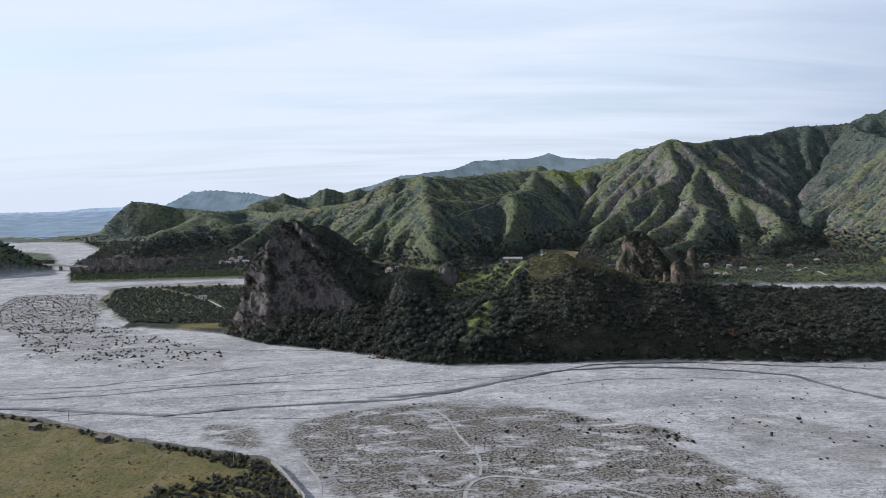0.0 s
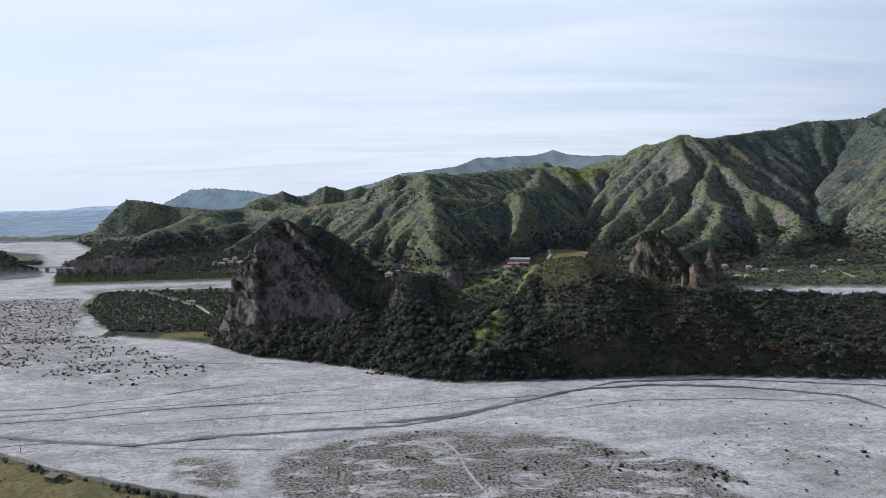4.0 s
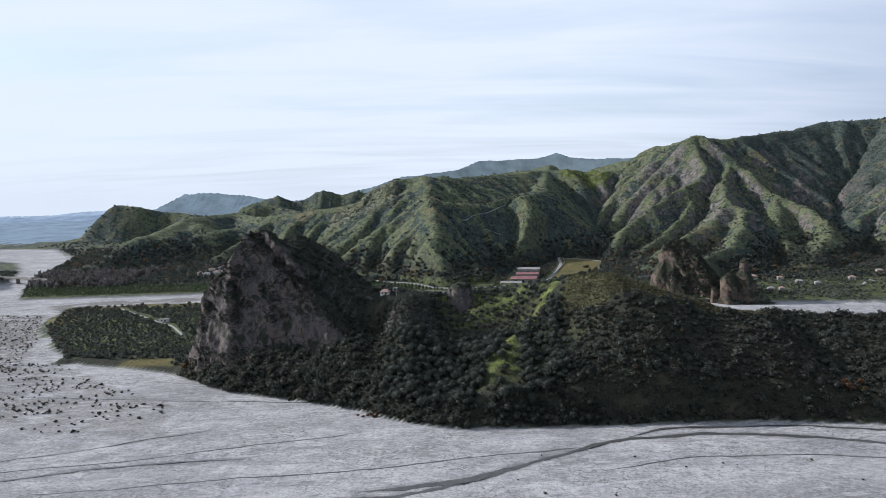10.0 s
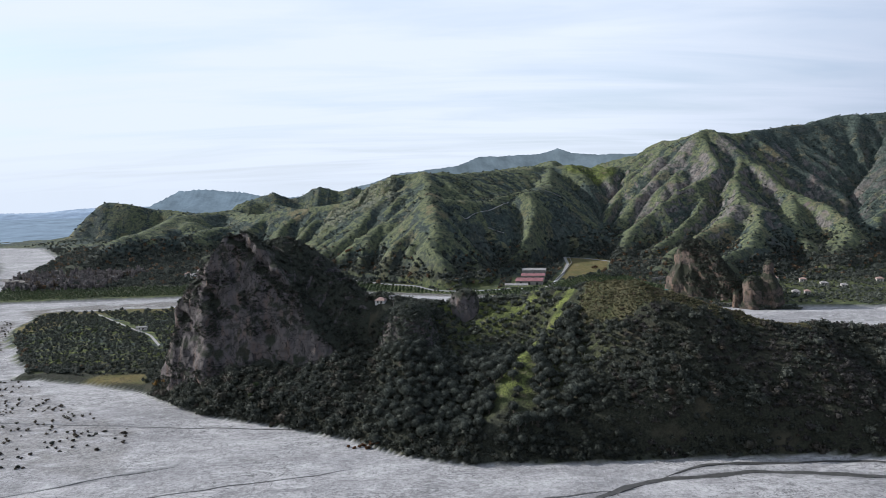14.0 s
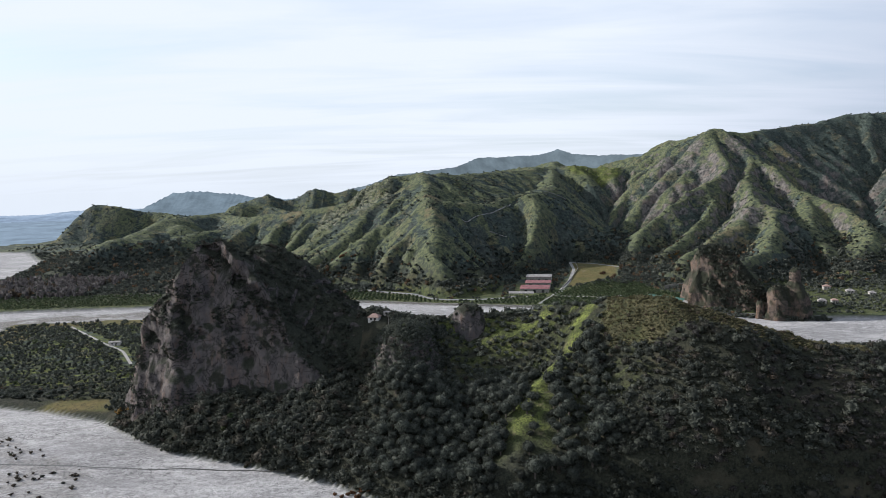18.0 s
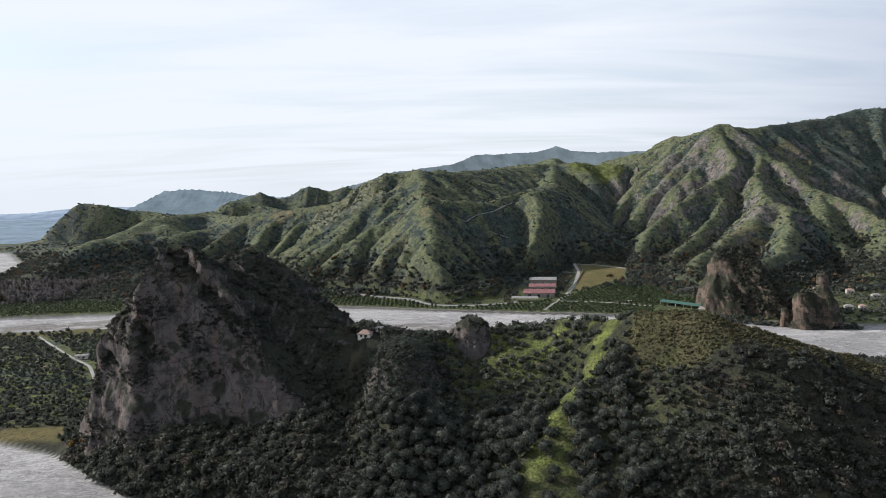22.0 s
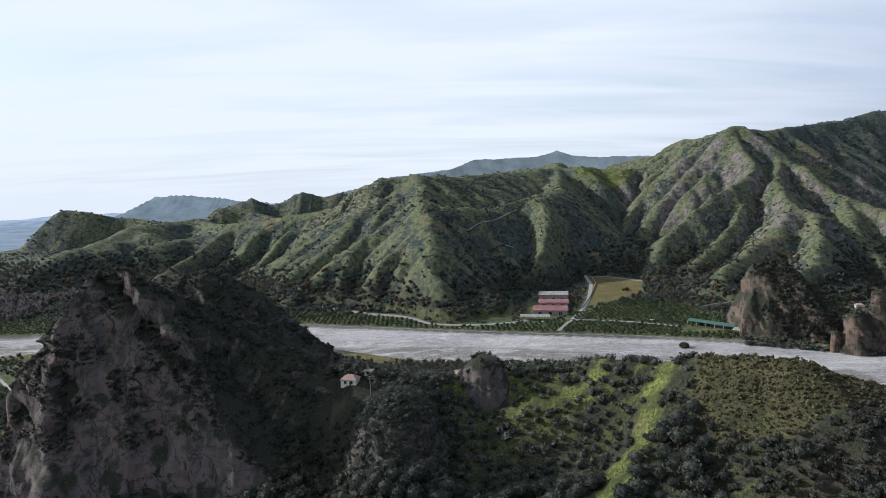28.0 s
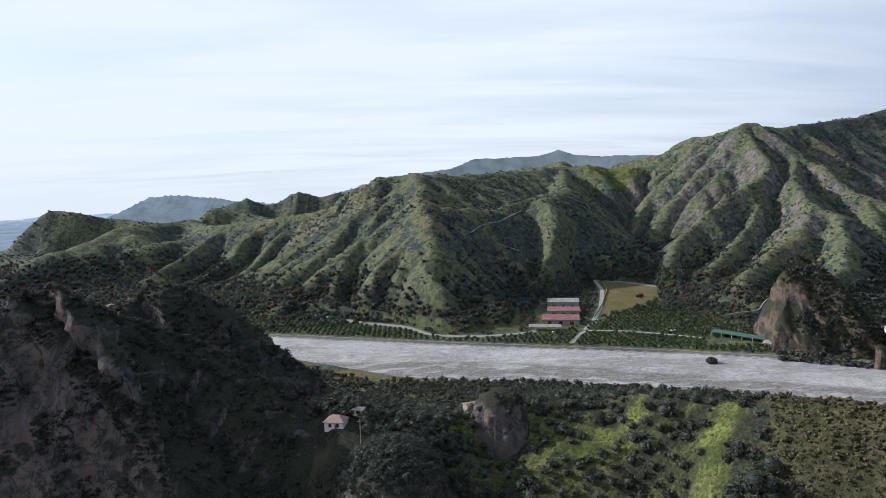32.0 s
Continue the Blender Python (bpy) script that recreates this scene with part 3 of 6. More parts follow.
def island_height(x, y):
    sx, sy = zip(*FOOT)
    ys = np.interp(x, sx, sy)
    cx = [-300, -190, -165, -118, -60, -30, 0, 30, 65, 105, 125, 163, 204, 250, 299, 358, 480, 700]
    yc = np.interp(x, cx, [830, 690, 680, 672, 680, 648, 642, 655, 660, 602, 575, 560, 560, 570, 580, 590, 590, 590])
    zc = np.interp(x, cx, [2.5, 3, 18, 44, 48, 57, 50, 47, 50, 66, 70, 57, 45.5, 40, 35.5, 31, 24, 20])
    yn = np.interp(x, [-300, -118, -60, -13, 25, 98, 164, 218, 259, 340, 700], [900, 760, 790, 860, 848, 832, 810, 780, 757, 720, 635])
    u = np.clip((y - ys) / np.maximum(yc - ys, 5), 0, 1)
    v = np.clip((y - yc) / np.maximum(yn - yc, 5), 0, 1)
    low = np.interp(x, [-120, -40, 20, 40, 300, 500], [0.05, 0.05, 0.08, 0.13, 0.12, 0.06])
    power = np.interp(x, [-100, -20, 60, 120], [0.85, 0.95, 0.72, 0.62])
    g = (low + (1 - low) * u ** power) * smooth(u, 0, 0.09)
    h = np.where(y < yc, zc * g, zc * (1 - v) ** 1.3)
    h = h - 7 * np.exp(-((x - 28) / 15) ** 2 - ((y - 638) / 12) ** 2)
    d, _ = along(x, y, flat((-44, 655), (-36, 610), (-26, 560)))
    h = h - 9 * np.exp(-(d / 9) ** 2) * smooth(y, 540, 575)
    # spurs and gullies of the southern slope
    bent = x + 16 * (fbm(x / 40, y / 40, 2, 87) - 0.5) + 0.25 * (y - 540)
    h = h + np.clip(u * (1 - u) * 4, 0, 1) * (y < yc) * (15 * (ridged(bent / 48, y / 160, 2, 88) - 0.72) + 5 * (ridged(bent / 17, y / 60, 2, 89) - 0.66)) * smooth(x, -60, -20)
    # the bank that the open meadow strip climbs along
    lane = np.interp(y, [500, 535, 560, 578, 596, 620, 642], [32, 40, 50, 64, 80, 98, 114])
    h = h + 6.5 * (smooth(x - lane, -15, 5) - 1) * smooth(x, -12, 12) * smooth(y, 508, 530) * smooth(-y, -634, -604)
    # olive terraces
    part = smooth(x, 0, 25) * smooth(-x, -125, -95) * smooth(y, 535, 560) * smooth(-y, -720, -690)
    s = h / 3.2
    stepped = (np.floor(s) + smooth(s - np.floor(s), 0.62, 1.0)) * 3.2
    h = h + (stepped - h) * 0.75 * part
    return h


def heath_cover(x, y):
    """Where low heath covers the domed crest."""
    west = np.interp(y, [540, 580, 594, 632, 660], [92, 92, 96, 120, 140])
    low = np.interp(x, [90, 110, 140, 180, 230], [572, 560, 550, 552, 556])
    return smooth(x - west + 8 * (fbm(x / 12, y / 12, 3, 58) - 0.5), -2, 3) * smooth(y - low + 24 * (fbm(x / 14, y / 14, 3, 57) - 0.5), -4, 4) * smooth(-x, -235, -205) * smooth(-y, -672, -650)


# meadows, straw slopes, bare rock, woods and shaded flanks of the hills: place and reach
MEADOWS = [(20, 1045, 13), (73, 1067, 10), (187, 1281, 15), (173, 1228, 11), (-160, 1298, 10), (-31, 1198, 17), (59, 1295, 27), (514, 1389, 15), (652, 1277, 31), (601, 1162, 28), (692, 1480, 28), (553, 1505, 18), (369, 1206, 14), (-7, 1363, 25), (-65, 1351, 23), (-144, 1299, 10), (-179, 1256, 10), (-70, 1200, 11), (2, 1110, 10), (320, 1236, 13), (-513, 1466, 30), (-488, 1579, 32)]
VALLEY_MEADOWS = [(530, 886, 26), (585, 899, 26), (643, 925, 26), (632, 998, 26)]
STRAW_SLOPES = [(443, 1170, 25), (26, 1174, 13), (24, 1247, 11), (399, 1158, 13), (718, 1545, 19), (-228, 1486, 20)]
BARE_ROCKS = [(538, 1472, 16), (474, 1441, 15), (422, 1446, 17), (494, 1224, 17), (550, 1561, 15), (494, 1556, 21), (410, 1598, 13), (450, 1496, 16), (624, 1532, 19), (763, 1584, 17), (766, 1465, 14), (519, 1525, 14)]
# woods in hollows, and patches that paint the shade of eastern flanks
WOODS_AND_SHADE = [(93, 1156, 29), (259, 1283, 37), (533, 1178, 21), (549, 1404, 15), (-259, 1321, 26), (-468, 1419, 47), (126, 1237, 24), (-36, 1106, 11), (355, 1563, 32), (759, 1505, 24), (881, 1608, 29), (960, 1600, 45), (850, 1450, 45), (1000, 1480, 50), (720, 1330, 25), (480, 1050, 26), (560, 1030, 30), (-525, 1334, 35), (-429, 1656, 25)]


def patches(x, y, places, seed):
    """Uneven patches round places."""
    out = np.zeros(np.shape(x))
    ragged = 1.1 * (fbm(x / 13, y / 13, 3, seed) - 0.5)
    for px, py, reach in places:
        near = np.hypot(x - px, (y - py) * 0.7) / (reach * 1.25)
        out = np.maximum(out, smooth(1 - near + ragged, 0, 0.25) * (near < 1.8))
    return out


def terraced(x, y):
    """Where the middle hill is cut into terraces."""
    return smooth(x, -172, -156) * smooth(-x, 26, 48) * smooth(y, 1290, 1306) * smooth(-y, -1436, -1420)


def land(x, y):
    """The height of the ground and the masks of its cover."""
    x, y = np.asarray(x, float), np.asarray(y, float)
    wob = 7 * (fbm(x / 26, y / 26, 3, 11) - 0.5)
    di, dn, ds, dw = inside(x, y, ISLAND) + (0.6 + 2.4 * smooth(-x, 235, 290)) * wob, inside(x, y, NORTH), inside(x, y, SOUTH), inside(x, y, WEST)
    # gravel bed with its low bars and channels
    base = 0.9 * (fbm(x / 90 + 3, y / 16, 4, 3) - 0.5) + 0.5 * (fbm(x / 14, y / 4, 3, 5) - 0.5)
    wet = np.zeros(np.shape(x))
    for line, w in STREAMS:
        d, _ = along(x, y, flat(*line))
        d = d + 3 * (fbm(x / 12, y / 12, 2, 8) - 0.5)
        wet = np.maximum(wet, smooth(-d, -w - 1.2, -w + 0.6))
    base = base - 0.35 * wet
    up = smooth(di, -1.5, 2.5)
    isl = 2.6 + island_height(x, y)
    rough = smooth(isl, 4, 20)
    isl = isl + rough * (5 * (fbm(x / 34, y / 34, 4, 21) - 0.5) + 2.2 * (ridged(x / 17, y / 17, 2, 23) - 0.5))
    h = base + (isl - base) * up
    # hills
    hills = np.full(np.shape(x), -50.0)
    k = 5.0
    wx, wy = x + 16 * (fbm(x / 60, y / 60, 3, 31) - 0.5), y + 16 * (fbm(x / 60, y / 60, 3, 37) - 0.5)
    for n, (slope, r, line) in enumerate(CRESTS):
        d, z, way = run_along(wx, wy, line)
        top = z + 7 * smooth(z, 100, 200) * (y < 1780) - 1.25 * slope * (np.sqrt(d * d + r * r) - r)
        bent = way + 26 * (fbm(x / 60, y / 60, 2, 39) - 0.5)
        cut = 0.6 * ridged(bent / 50 + 7.7 * n, d / 900 + n, 2, 60 + n) + 0.4 * ridged(bent / 130 + 3.1 * n, d / 900, 1, 80 + n)
        top = top + np.clip(d * 0.7, 0, 22) * (cut - 0.66) * np.clip(z / 60, 0.3, 1)
        e = np.clip(0.5 + 0.5 * (top - hills) / k, 0, 1)
        hills = hills + (top - hills) * e + k * e * (1 - e)
    lift = smooth(hills, 8, 60)
    gully = ridged(wx / 105, wy / 105, 3, 41)
    crag_zone = smooth(x, 330, 430) * smooth(y, 1080, 1200)
    hills = hills + lift * (5 * (gully - 0.66) + 6 * (ridged(x / 30, y / 30, 3, 47) - 0.62) + 5 * (fbm(x / 18, y / 18, 3, 49) - 0.5))
    hills = hills + crag_zone * lift * (1 - smooth(hills, 175, 205)) * (11 * (fbm(x / 40, y / 40, 3, 50) - 0.5) + 9 * (ridged(x / 23, y / 23, 2, 51) - 0.62))
    # ledges and cliffs of the high massif
    ledge = hills / 17 + 1.6 * fbm(x / 45, y / 45, 3, 52)
    hills = hills + crag_zone * lift * smooth(fbm(x / 55, y / 55, 3, 53), 0.42, 0.58) * 17 * 0.55 * (np.floor(ledge) + smooth(ledge - np.floor(ledge), 0.55, 0.95) - ledge)
    # terraces on the middle hill
    part = terraced(x, y)
    s = hills / 5.5
    lip = part * smooth(s - np.floor(s), 0.50, 0.62) * (fbm(x / 14, y / 14, 3, 54) > 0.36)
    hills = hills + ((np.floor(s) + smooth(s - np.floor(s), 0.55, 1)) * 5.5 - hills) * part
    plain_n = 3.0 + smooth(y, 1000, 1200) * 7 * smooth(x, -100, 50) + 0.8 * (fbm(x / 40, y / 40, 2, 6) - 0.5)
    west_hills = hills
    vin = inside(x, y, VALLEY)
    hills = hills - np.maximum(hills - 4, 0) * smooth(vin, -16, 4) ** 1.6
    hills = hills - (hills + 20) * smooth(vin, -6, 6)
    hills = hills - (hills + 20) * (1 - smooth(dn, 2, 40)) * smooth(y, 0, 900)* (x > -400)
    far = smooth(y, 1800, 3200)
    north = plain_n + 10 * far
    north = np.maximum(hills, north)
    edge = smooth(dn, -0.4, 1.6)
    h = h + (north - h) * edge
    h = h + (np.maximum(west_hills, h) - h) * smooth(dw, -4, 8) * (dn < 0)
    h = h - 90 * smooth(y, 3050, 3300) * smooth(-x, 500, 800)
    bank = 2.6 + 0.8 * (fbm(x / 30, y / 30, 3, 14) - 0.5)
    h = h + (bank - h) * smooth(ds, -0.3, 0.6)
    gravel = (1 - smooth(di, -2.6, -0.6)) * (1 - edge) * (1 - smooth(ds, -0.3, 0.6)) * (1 - smooth(dw, -4, 4))
    lanes = grass_lane(x, y)
    terrace = smooth(x, -25, 10) * smooth(-x, -118, -98) * smooth(y, 515, 545)
    patch = smooth(fbm(x / 17, y / 5, 4, 66), 0.45, 0.55)
    high = smooth(y, 596, 640)
    lush = smooth(di, 4, 10) * np.clip(terrace * np.maximum(smooth(-lanes, -3.0, -0.5), (0.25 + 0.6 * high) * patch) + 0.6 * smooth(y, 680, 715) * patch + 0.45 * smooth(-x, 185, 215) * patch, 0, 1)
    lush = np.maximum(lush, smooth(1 - np.hypot((x - 385) / 62, (y - 1690) / 55), 0, 0.15))
    heath = heath_cover(x, y)
    lush = np.maximum(lush, 0.5 * edge * smooth(-y, -1090, -1060) * (hills < 12))
    tan_bar = smooth(di, 0.5, 5) * smooth(-di, -40, -20) * smooth(y, 800, 830)
    field = np.maximum(smooth(ds, 0.2, 1.0), smooth(inside(x, y, FIELD), -1, 1))
    field = np.maximum(field, tan_bar * smooth(fbm(x / 40, y / 22, 3, 77), 0.40, 0.5))
    field = np.maximum(field, smooth(inside(x, y, SPIT), -3, 3))
    bars = np.zeros(np.shape(x))
    for poly, full in zip(BARS, BAR_COVER):
        bars = np.maximum(bars, full * smooth(inside(x, y, poly) + 12 * (fbm(x / 22, y / 12, 3, 91) - 0.5), -3, 4))
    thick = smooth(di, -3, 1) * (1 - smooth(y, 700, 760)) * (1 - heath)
    # wood mask also paints the eastern massif darker, for the shade on it
    return h, dict(meadow=patches(x, y, MEADOWS, 101), straw=patches(x, y, STRAW_SLOPES + VALLEY_MEADOWS, 102), bare=patches(x, y, BARE_ROCKS, 103), wood=np.maximum(patches(x, y, WOODS_AND_SHADE, 104), 0.75 * smooth(x, 640, 780) * smooth(y, 1260, 1400)), lip=lip, rocky=0.12 + 0.88 * smooth(x, 330, 430) * smooth(y, 1080, 1160) * (1 - 0.75 * smooth(x, 760, 950)), heath=heath * smooth(di, 3, 8), thick=thick, gravel=gravel, lush=lush, field=field, bar=bars, wet=wet * gravel)


VALLEY = [(-135, 1040), (-122, 1134), (-66, 1096), (-2, 1046), (22, 1006), (44, 992), (92, 996), (108, 1100), (180, 1180), (226, 1250), (262, 1216), (300, 1150), (312, 1060), (330, 1000), (318, 930), (262, 886)]
FIELD = [(182, 1045), (258, 1110), (288, 1201), (228, 1231)]
SPIT = [(-236, 654), (-200, 646), (-184, 640), (-192, 662), (-225, 668)]
STREAMS = [
    ([(330, 300), (279, 396), (265, 420), (253, 448), (220, 463), (184, 474), (147, 481), (103, 476), (60, 458), (21, 434), (-19, 422), (-64, 420), (-108, 416), (-149, 407), (-230, 425), (-330, 440)], 1.9),
    ([(103, 477), (125, 488), (160, 489), (200, 487), (240, 476), (300, 462), (380, 430)], 1.3),
    ([(60, 458), (20, 436), (-30, 428)], 2.6),
    ([(-90, 470), (-163, 464), (-204, 452), (-260, 447), (-340, 470)], 0.9),
    ([(-120, 512), (-160, 496), (-230, 470), (-300, 474)], 0.6),
]
BARS, BAR_COVER = [], []


def bar(cover, *rim):
    """A bar of the river bed: how far dry scrub covers it, and its rim."""
    BARS.append(list(rim))
    BAR_COVER.append(cover)


bar(1.00, (-72, 366), (-68, 389), (-40, 408), (4, 415), (37, 411), (73, 398), (104, 375), (124, 350), (137, 317), (160, 280), (160, 200), (-30, 200), (-40, 300), (-56, 331))
bar(1.00, (-122, 379), (-120, 391), (-98, 387), (-85, 370), (-87, 352), (-103, 355), (-116, 365))
bar(0.45, (-382, 653), (-363, 673), (-291, 676), (-213, 606), (-157, 562), (-145, 505), (-178, 509), (-221, 518), (-298, 557), (-320, 560))
bar(0.70, (-420, 900), (-520, 900), (-480, 740), (-380, 650), (-310, 660), (-350, 760))
bar(0.50, (149, 390), (193, 375), (228, 347), (260, 310), (215, 290), (172, 326), (154, 354))
bar(0.75, (-101, 934), (-14, 920), (70, 907), (144, 872), (210, 841), (300, 800), (300, 760), (220, 786), (100, 836), (-20, 872))
bar(1.00, (80, 360), (84, 383), (112, 375), (142, 350), (141, 334), (104, 344))
bar(0.80, (-446, 957), (-393, 978), (-280, 993), (-270, 960), (-340, 935), (-403, 900))


def spaced(*runs):
    out = [runs[0][0]]
    for lo, hi, stepw in runs:
        n = max(1, round((hi - lo) / stepw))
        out += [lo + (hi - lo) * (i + 1) / n for i in range(n)]
    return np.array(out)


GX = spaced((-5000, -1400, 180), (-1400, -700, 14), (-700, -300, 7), (-300, -190, 4), (-190, 340, 2.7), (340, 720, 3.6), (720, 1400, 9), (1400, 5000, 180))
GY = spaced((-900, 180, 60), (180, 480, 3.2), (480, 720, 2.0), (720, 1060, 3.2), (1060, 1285, 3.6), (1285, 1440, 2.6), (1440, 1500, 4), (1500, 1700, 5), (1700, 2100, 9), (2100, 3400, 24), (3400, 4990, 100))
XX, YY = np.meshgrid(GX, GY)
HH, MASKS = land(XX, YY)


def run_off(x0, x1, y0, y1, cell, rounds, rate):
    """Gullies cut into the hills by running water: the lowering and the size of the streams."""
    ex, ey = np.arange(x0, x1, cell), np.arange(y0, y1, cell)
    X, Y = np.meshgrid(ex, ey)
    h0 = land(X, Y)[0]
    rows, cols = h0.shape
    h0 = h0 + 5 * (fbm(X / 26, Y / 26, 3, 98) - 0.5)
    h = h0.copy()
    near = [(a, b, math.hypot(a, b)) for a in (-1, 0, 1) for b in (-1, 0, 1) if a or b]
    own = np.arange(rows * cols).reshape(rows, cols)
    for _ in range(rounds):
        best, to, far = np.zeros_like(h), own.copy(), np.ones_like(h)
        pad, ids = np.pad(h, 1, mode="edge"), np.pad(own, 1, mode="edge")
        for a, b, d in near:
            drop = (h - pad[1 + a:1 + a + rows, 1 + b:1 + b + cols]) / d
            m = drop > best
            best, to, far = np.where(m, drop, best), np.where(m, ids[1 + a:1 + a + rows, 1 + b:1 + b + cols], to), np.where(m, d, far)
        order = np.argsort(h, axis=None).tolist()
        down, area = to.ravel().tolist(), [1.0] * h.size
        for i in reversed(order):
            if down[i] != i:
                area[down[i]] += area[i]
        pull = (rate * np.sqrt(np.minimum(np.array(area), 900)) / far.ravel()).tolist()
        z = h.ravel().tolist()
        for i in order:
            k = down[i]
            if k != i and z[k] < z[i]:
                z[i] = (z[i] + pull[i] * z[k]) / (1 + pull[i])
        h = np.array(z).reshape(rows, cols)
        h[1:-1, 1:-1] += 0.05 * (h[:-2, 1:-1] + h[2:, 1:-1] + h[1:-1, :-2] + h[1:-1, 2:] - 4 * h[1:-1, 1:-1])
    return ex, ey, h - h0, np.log(np.array(area).reshape(rows, cols))


def sampled(ex, ey, f, x, y):
    u, v = np.clip((x - ex[0]) / (ex[1] - ex[0]), 0, len(ex) - 1.001), np.clip((y - ey[0]) / (ey[1] - ey[0]), 0, len(ey) - 1.001)
    i, j = u.astype(int), v.astype(int)
    u, v = u - i, v - j
    return (f[j, i] * (1 - u) + f[j, i + 1] * u) * (1 - v) + (f[j + 1, i] * (1 - u) + f[j + 1, i + 1] * u) * v


EX, EY, CUT, FLOW = run_off(-960, 1300, 985, 2480, 6.5, 15, 0.06)
hilly = smooth(HH, 8, 26) * (XX > -950) * (XX < 1290) * (YY > 990) * (YY < 2470) * (1 - terraced(XX, YY)) * smooth(inside(XX, YY, NORTH), 5, 30) * (1 - 0.85 * smooth(YY, 1600, 1760))
HH = HH + np.clip(sampled(EX, EY, CUT, XX, YY), -40, 3) * hilly
# ground below the foot woods darkened in the same way
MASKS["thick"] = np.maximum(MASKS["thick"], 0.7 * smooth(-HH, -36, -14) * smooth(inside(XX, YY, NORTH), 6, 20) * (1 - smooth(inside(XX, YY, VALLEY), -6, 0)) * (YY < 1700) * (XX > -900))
MASKS["gully"] = smooth(sampled(EX, EY, FLOW, XX, YY), 0.7, 3.0) * hilly

around = np.mean([np.roll(HH, n, axis) for axis in (0, 1) for n in (-7, -4, 4, 7)], axis=0)
# shade of the far western hills and eastern massif put into the cover
CREST = smooth(HH - around, -2.5, 4.0) * (1 - smooth(YY, 1700, 1850) * smooth(-XX, 150, 250)) * (1 - 0.7 * smooth(XX, 680, 800) * smooth(YY, 1350, 1450))
MASKS["crest"] = CREST


def crest_at(x, y):
    """How far a place lies on a rounded crest (1) or in a hollow (0)."""
    return CREST[np.clip(np.searchsorted(GY, y) - 1, 0, len(GY) - 2), np.clip(np.searchsorted(GX, x) - 1, 0, len(GX) - 2)]


def ground_z(x, y):
    """The height of the ground sheet at places, by its own cells."""
    x, y = np.asarray(x, float), np.asarray(y, float)
    i = np.clip(np.searchsorted(GX, x) - 1, 0, len(GX) - 2)
    j = np.clip(np.searchsorted(GY, y) - 1, 0, len(GY) - 2)
    u, v = (x - GX[i]) / (GX[i + 1] - GX[i]), (y - GY[j]) / (GY[j + 1] - GY[j])
    return (HH[j, i] * (1 - u) + HH[j, i + 1] * u) * (1 - v) + (HH[j + 1, i] * (1 - u) + HH[j + 1, i + 1] * u) * v


def mesh_of(name, verts, quads, material, shade=True, extra=None):
    me = bpy.data.meshes.new(name)
    nv, nf = len(verts), len(quads)
    w = quads.shape[1]
    me.vertices.add(nv); me.loops.add(nf * w); me.polygons.add(nf)
    me.vertices.foreach_set("co", np.ascontiguousarray(verts, np.float32).ravel())
    me.loops.foreach_set("vertex_index", np.ascontiguousarray(quads, np.int32).ravel())
    me.polygons.foreach_set("loop_start", np.arange(0, nf * w, w, dtype=np.int32))
    me.polygons.foreach_set("use_smooth", np.broadcast_to(shade, nf).copy())
    for key, vals in (extra or {}).items():
        me.attributes.new(key, "FLOAT", "POINT").data.foreach_set("value", np.ascontiguousarray(vals, np.float32).ravel())
    me.materials.append(material)
    me.update(calc_edges=True)
    return me


def grid_quads(rows, cols):
    i = np.arange(rows - 1)[:, None] * cols + np.arange(cols - 1)[None, :]
    return np.stack((i, i + 1, i + cols + 1, i + cols), -1).reshape(-1, 4)


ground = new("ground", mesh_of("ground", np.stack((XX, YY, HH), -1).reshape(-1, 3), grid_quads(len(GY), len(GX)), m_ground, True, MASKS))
tagged(ground, "pale gravel river bed, green scrub hills and farm flats", "ground", kind="structure")


# ---------------------------------------------------------------- builders
def part(name, me, parent, label=""):
    ob = new(name, me)
    ob.parent = parent
    return tagged(ob, label) if label else ob


def thing(name, label, category, m=None, group="", kind=""):
    ob = tagged(new(name), label, category, group, kind)
    ob.empty_display_size = 0.5
    if m is not None:
        ob.matrix_world = m
    return ob


def box(name, size, at, material, bevel=0.0, turn=0.0):
    """A box by its size and the middle of its base."""
    bm = bmesh.new()
    bmesh.ops.create_cube(bm, size=1.0, matrix=Matrix.Translation((at[0], at[1], at[2] + size[2] / 2)) @ Matrix.Rotation(turn, 4, "Z") @ Matrix.Diagonal((*size, 1)))
    if bevel:
        bmesh.ops.bevel(bm, geom=bm.edges[:], offset=bevel, segments=1, affect="EDGES")
    me = bpy.data.meshes.new(name)
    bm.to_mesh(me); bm.free()
    me.materials.append(material)
    return me


def prism(name, verts, faces, material):
    me = bpy.data.meshes.new(name)
    me.from_pydata(verts, [], faces)
    me.materials.append(material)
    me.update()
    return me


def rod(name, a, b, r0, r1, material, sides=7):
    bm = bmesh.new()
    a, b = Vector(a), Vector(b)
    q = (b - a).to_track_quat("Z", "Y").to_matrix().to_4x4()
    bmesh.ops.create_cone(bm, cap_ends=True, segments=sides, radius1=r0, radius2=r1, depth=(b - a).length, matrix=Matrix.Translation((a + b) / 2) @ q)
    me = bpy.data.meshes.new(name)
    bm.to_mesh(me); bm.free()
    me.materials.append(material)
    return me


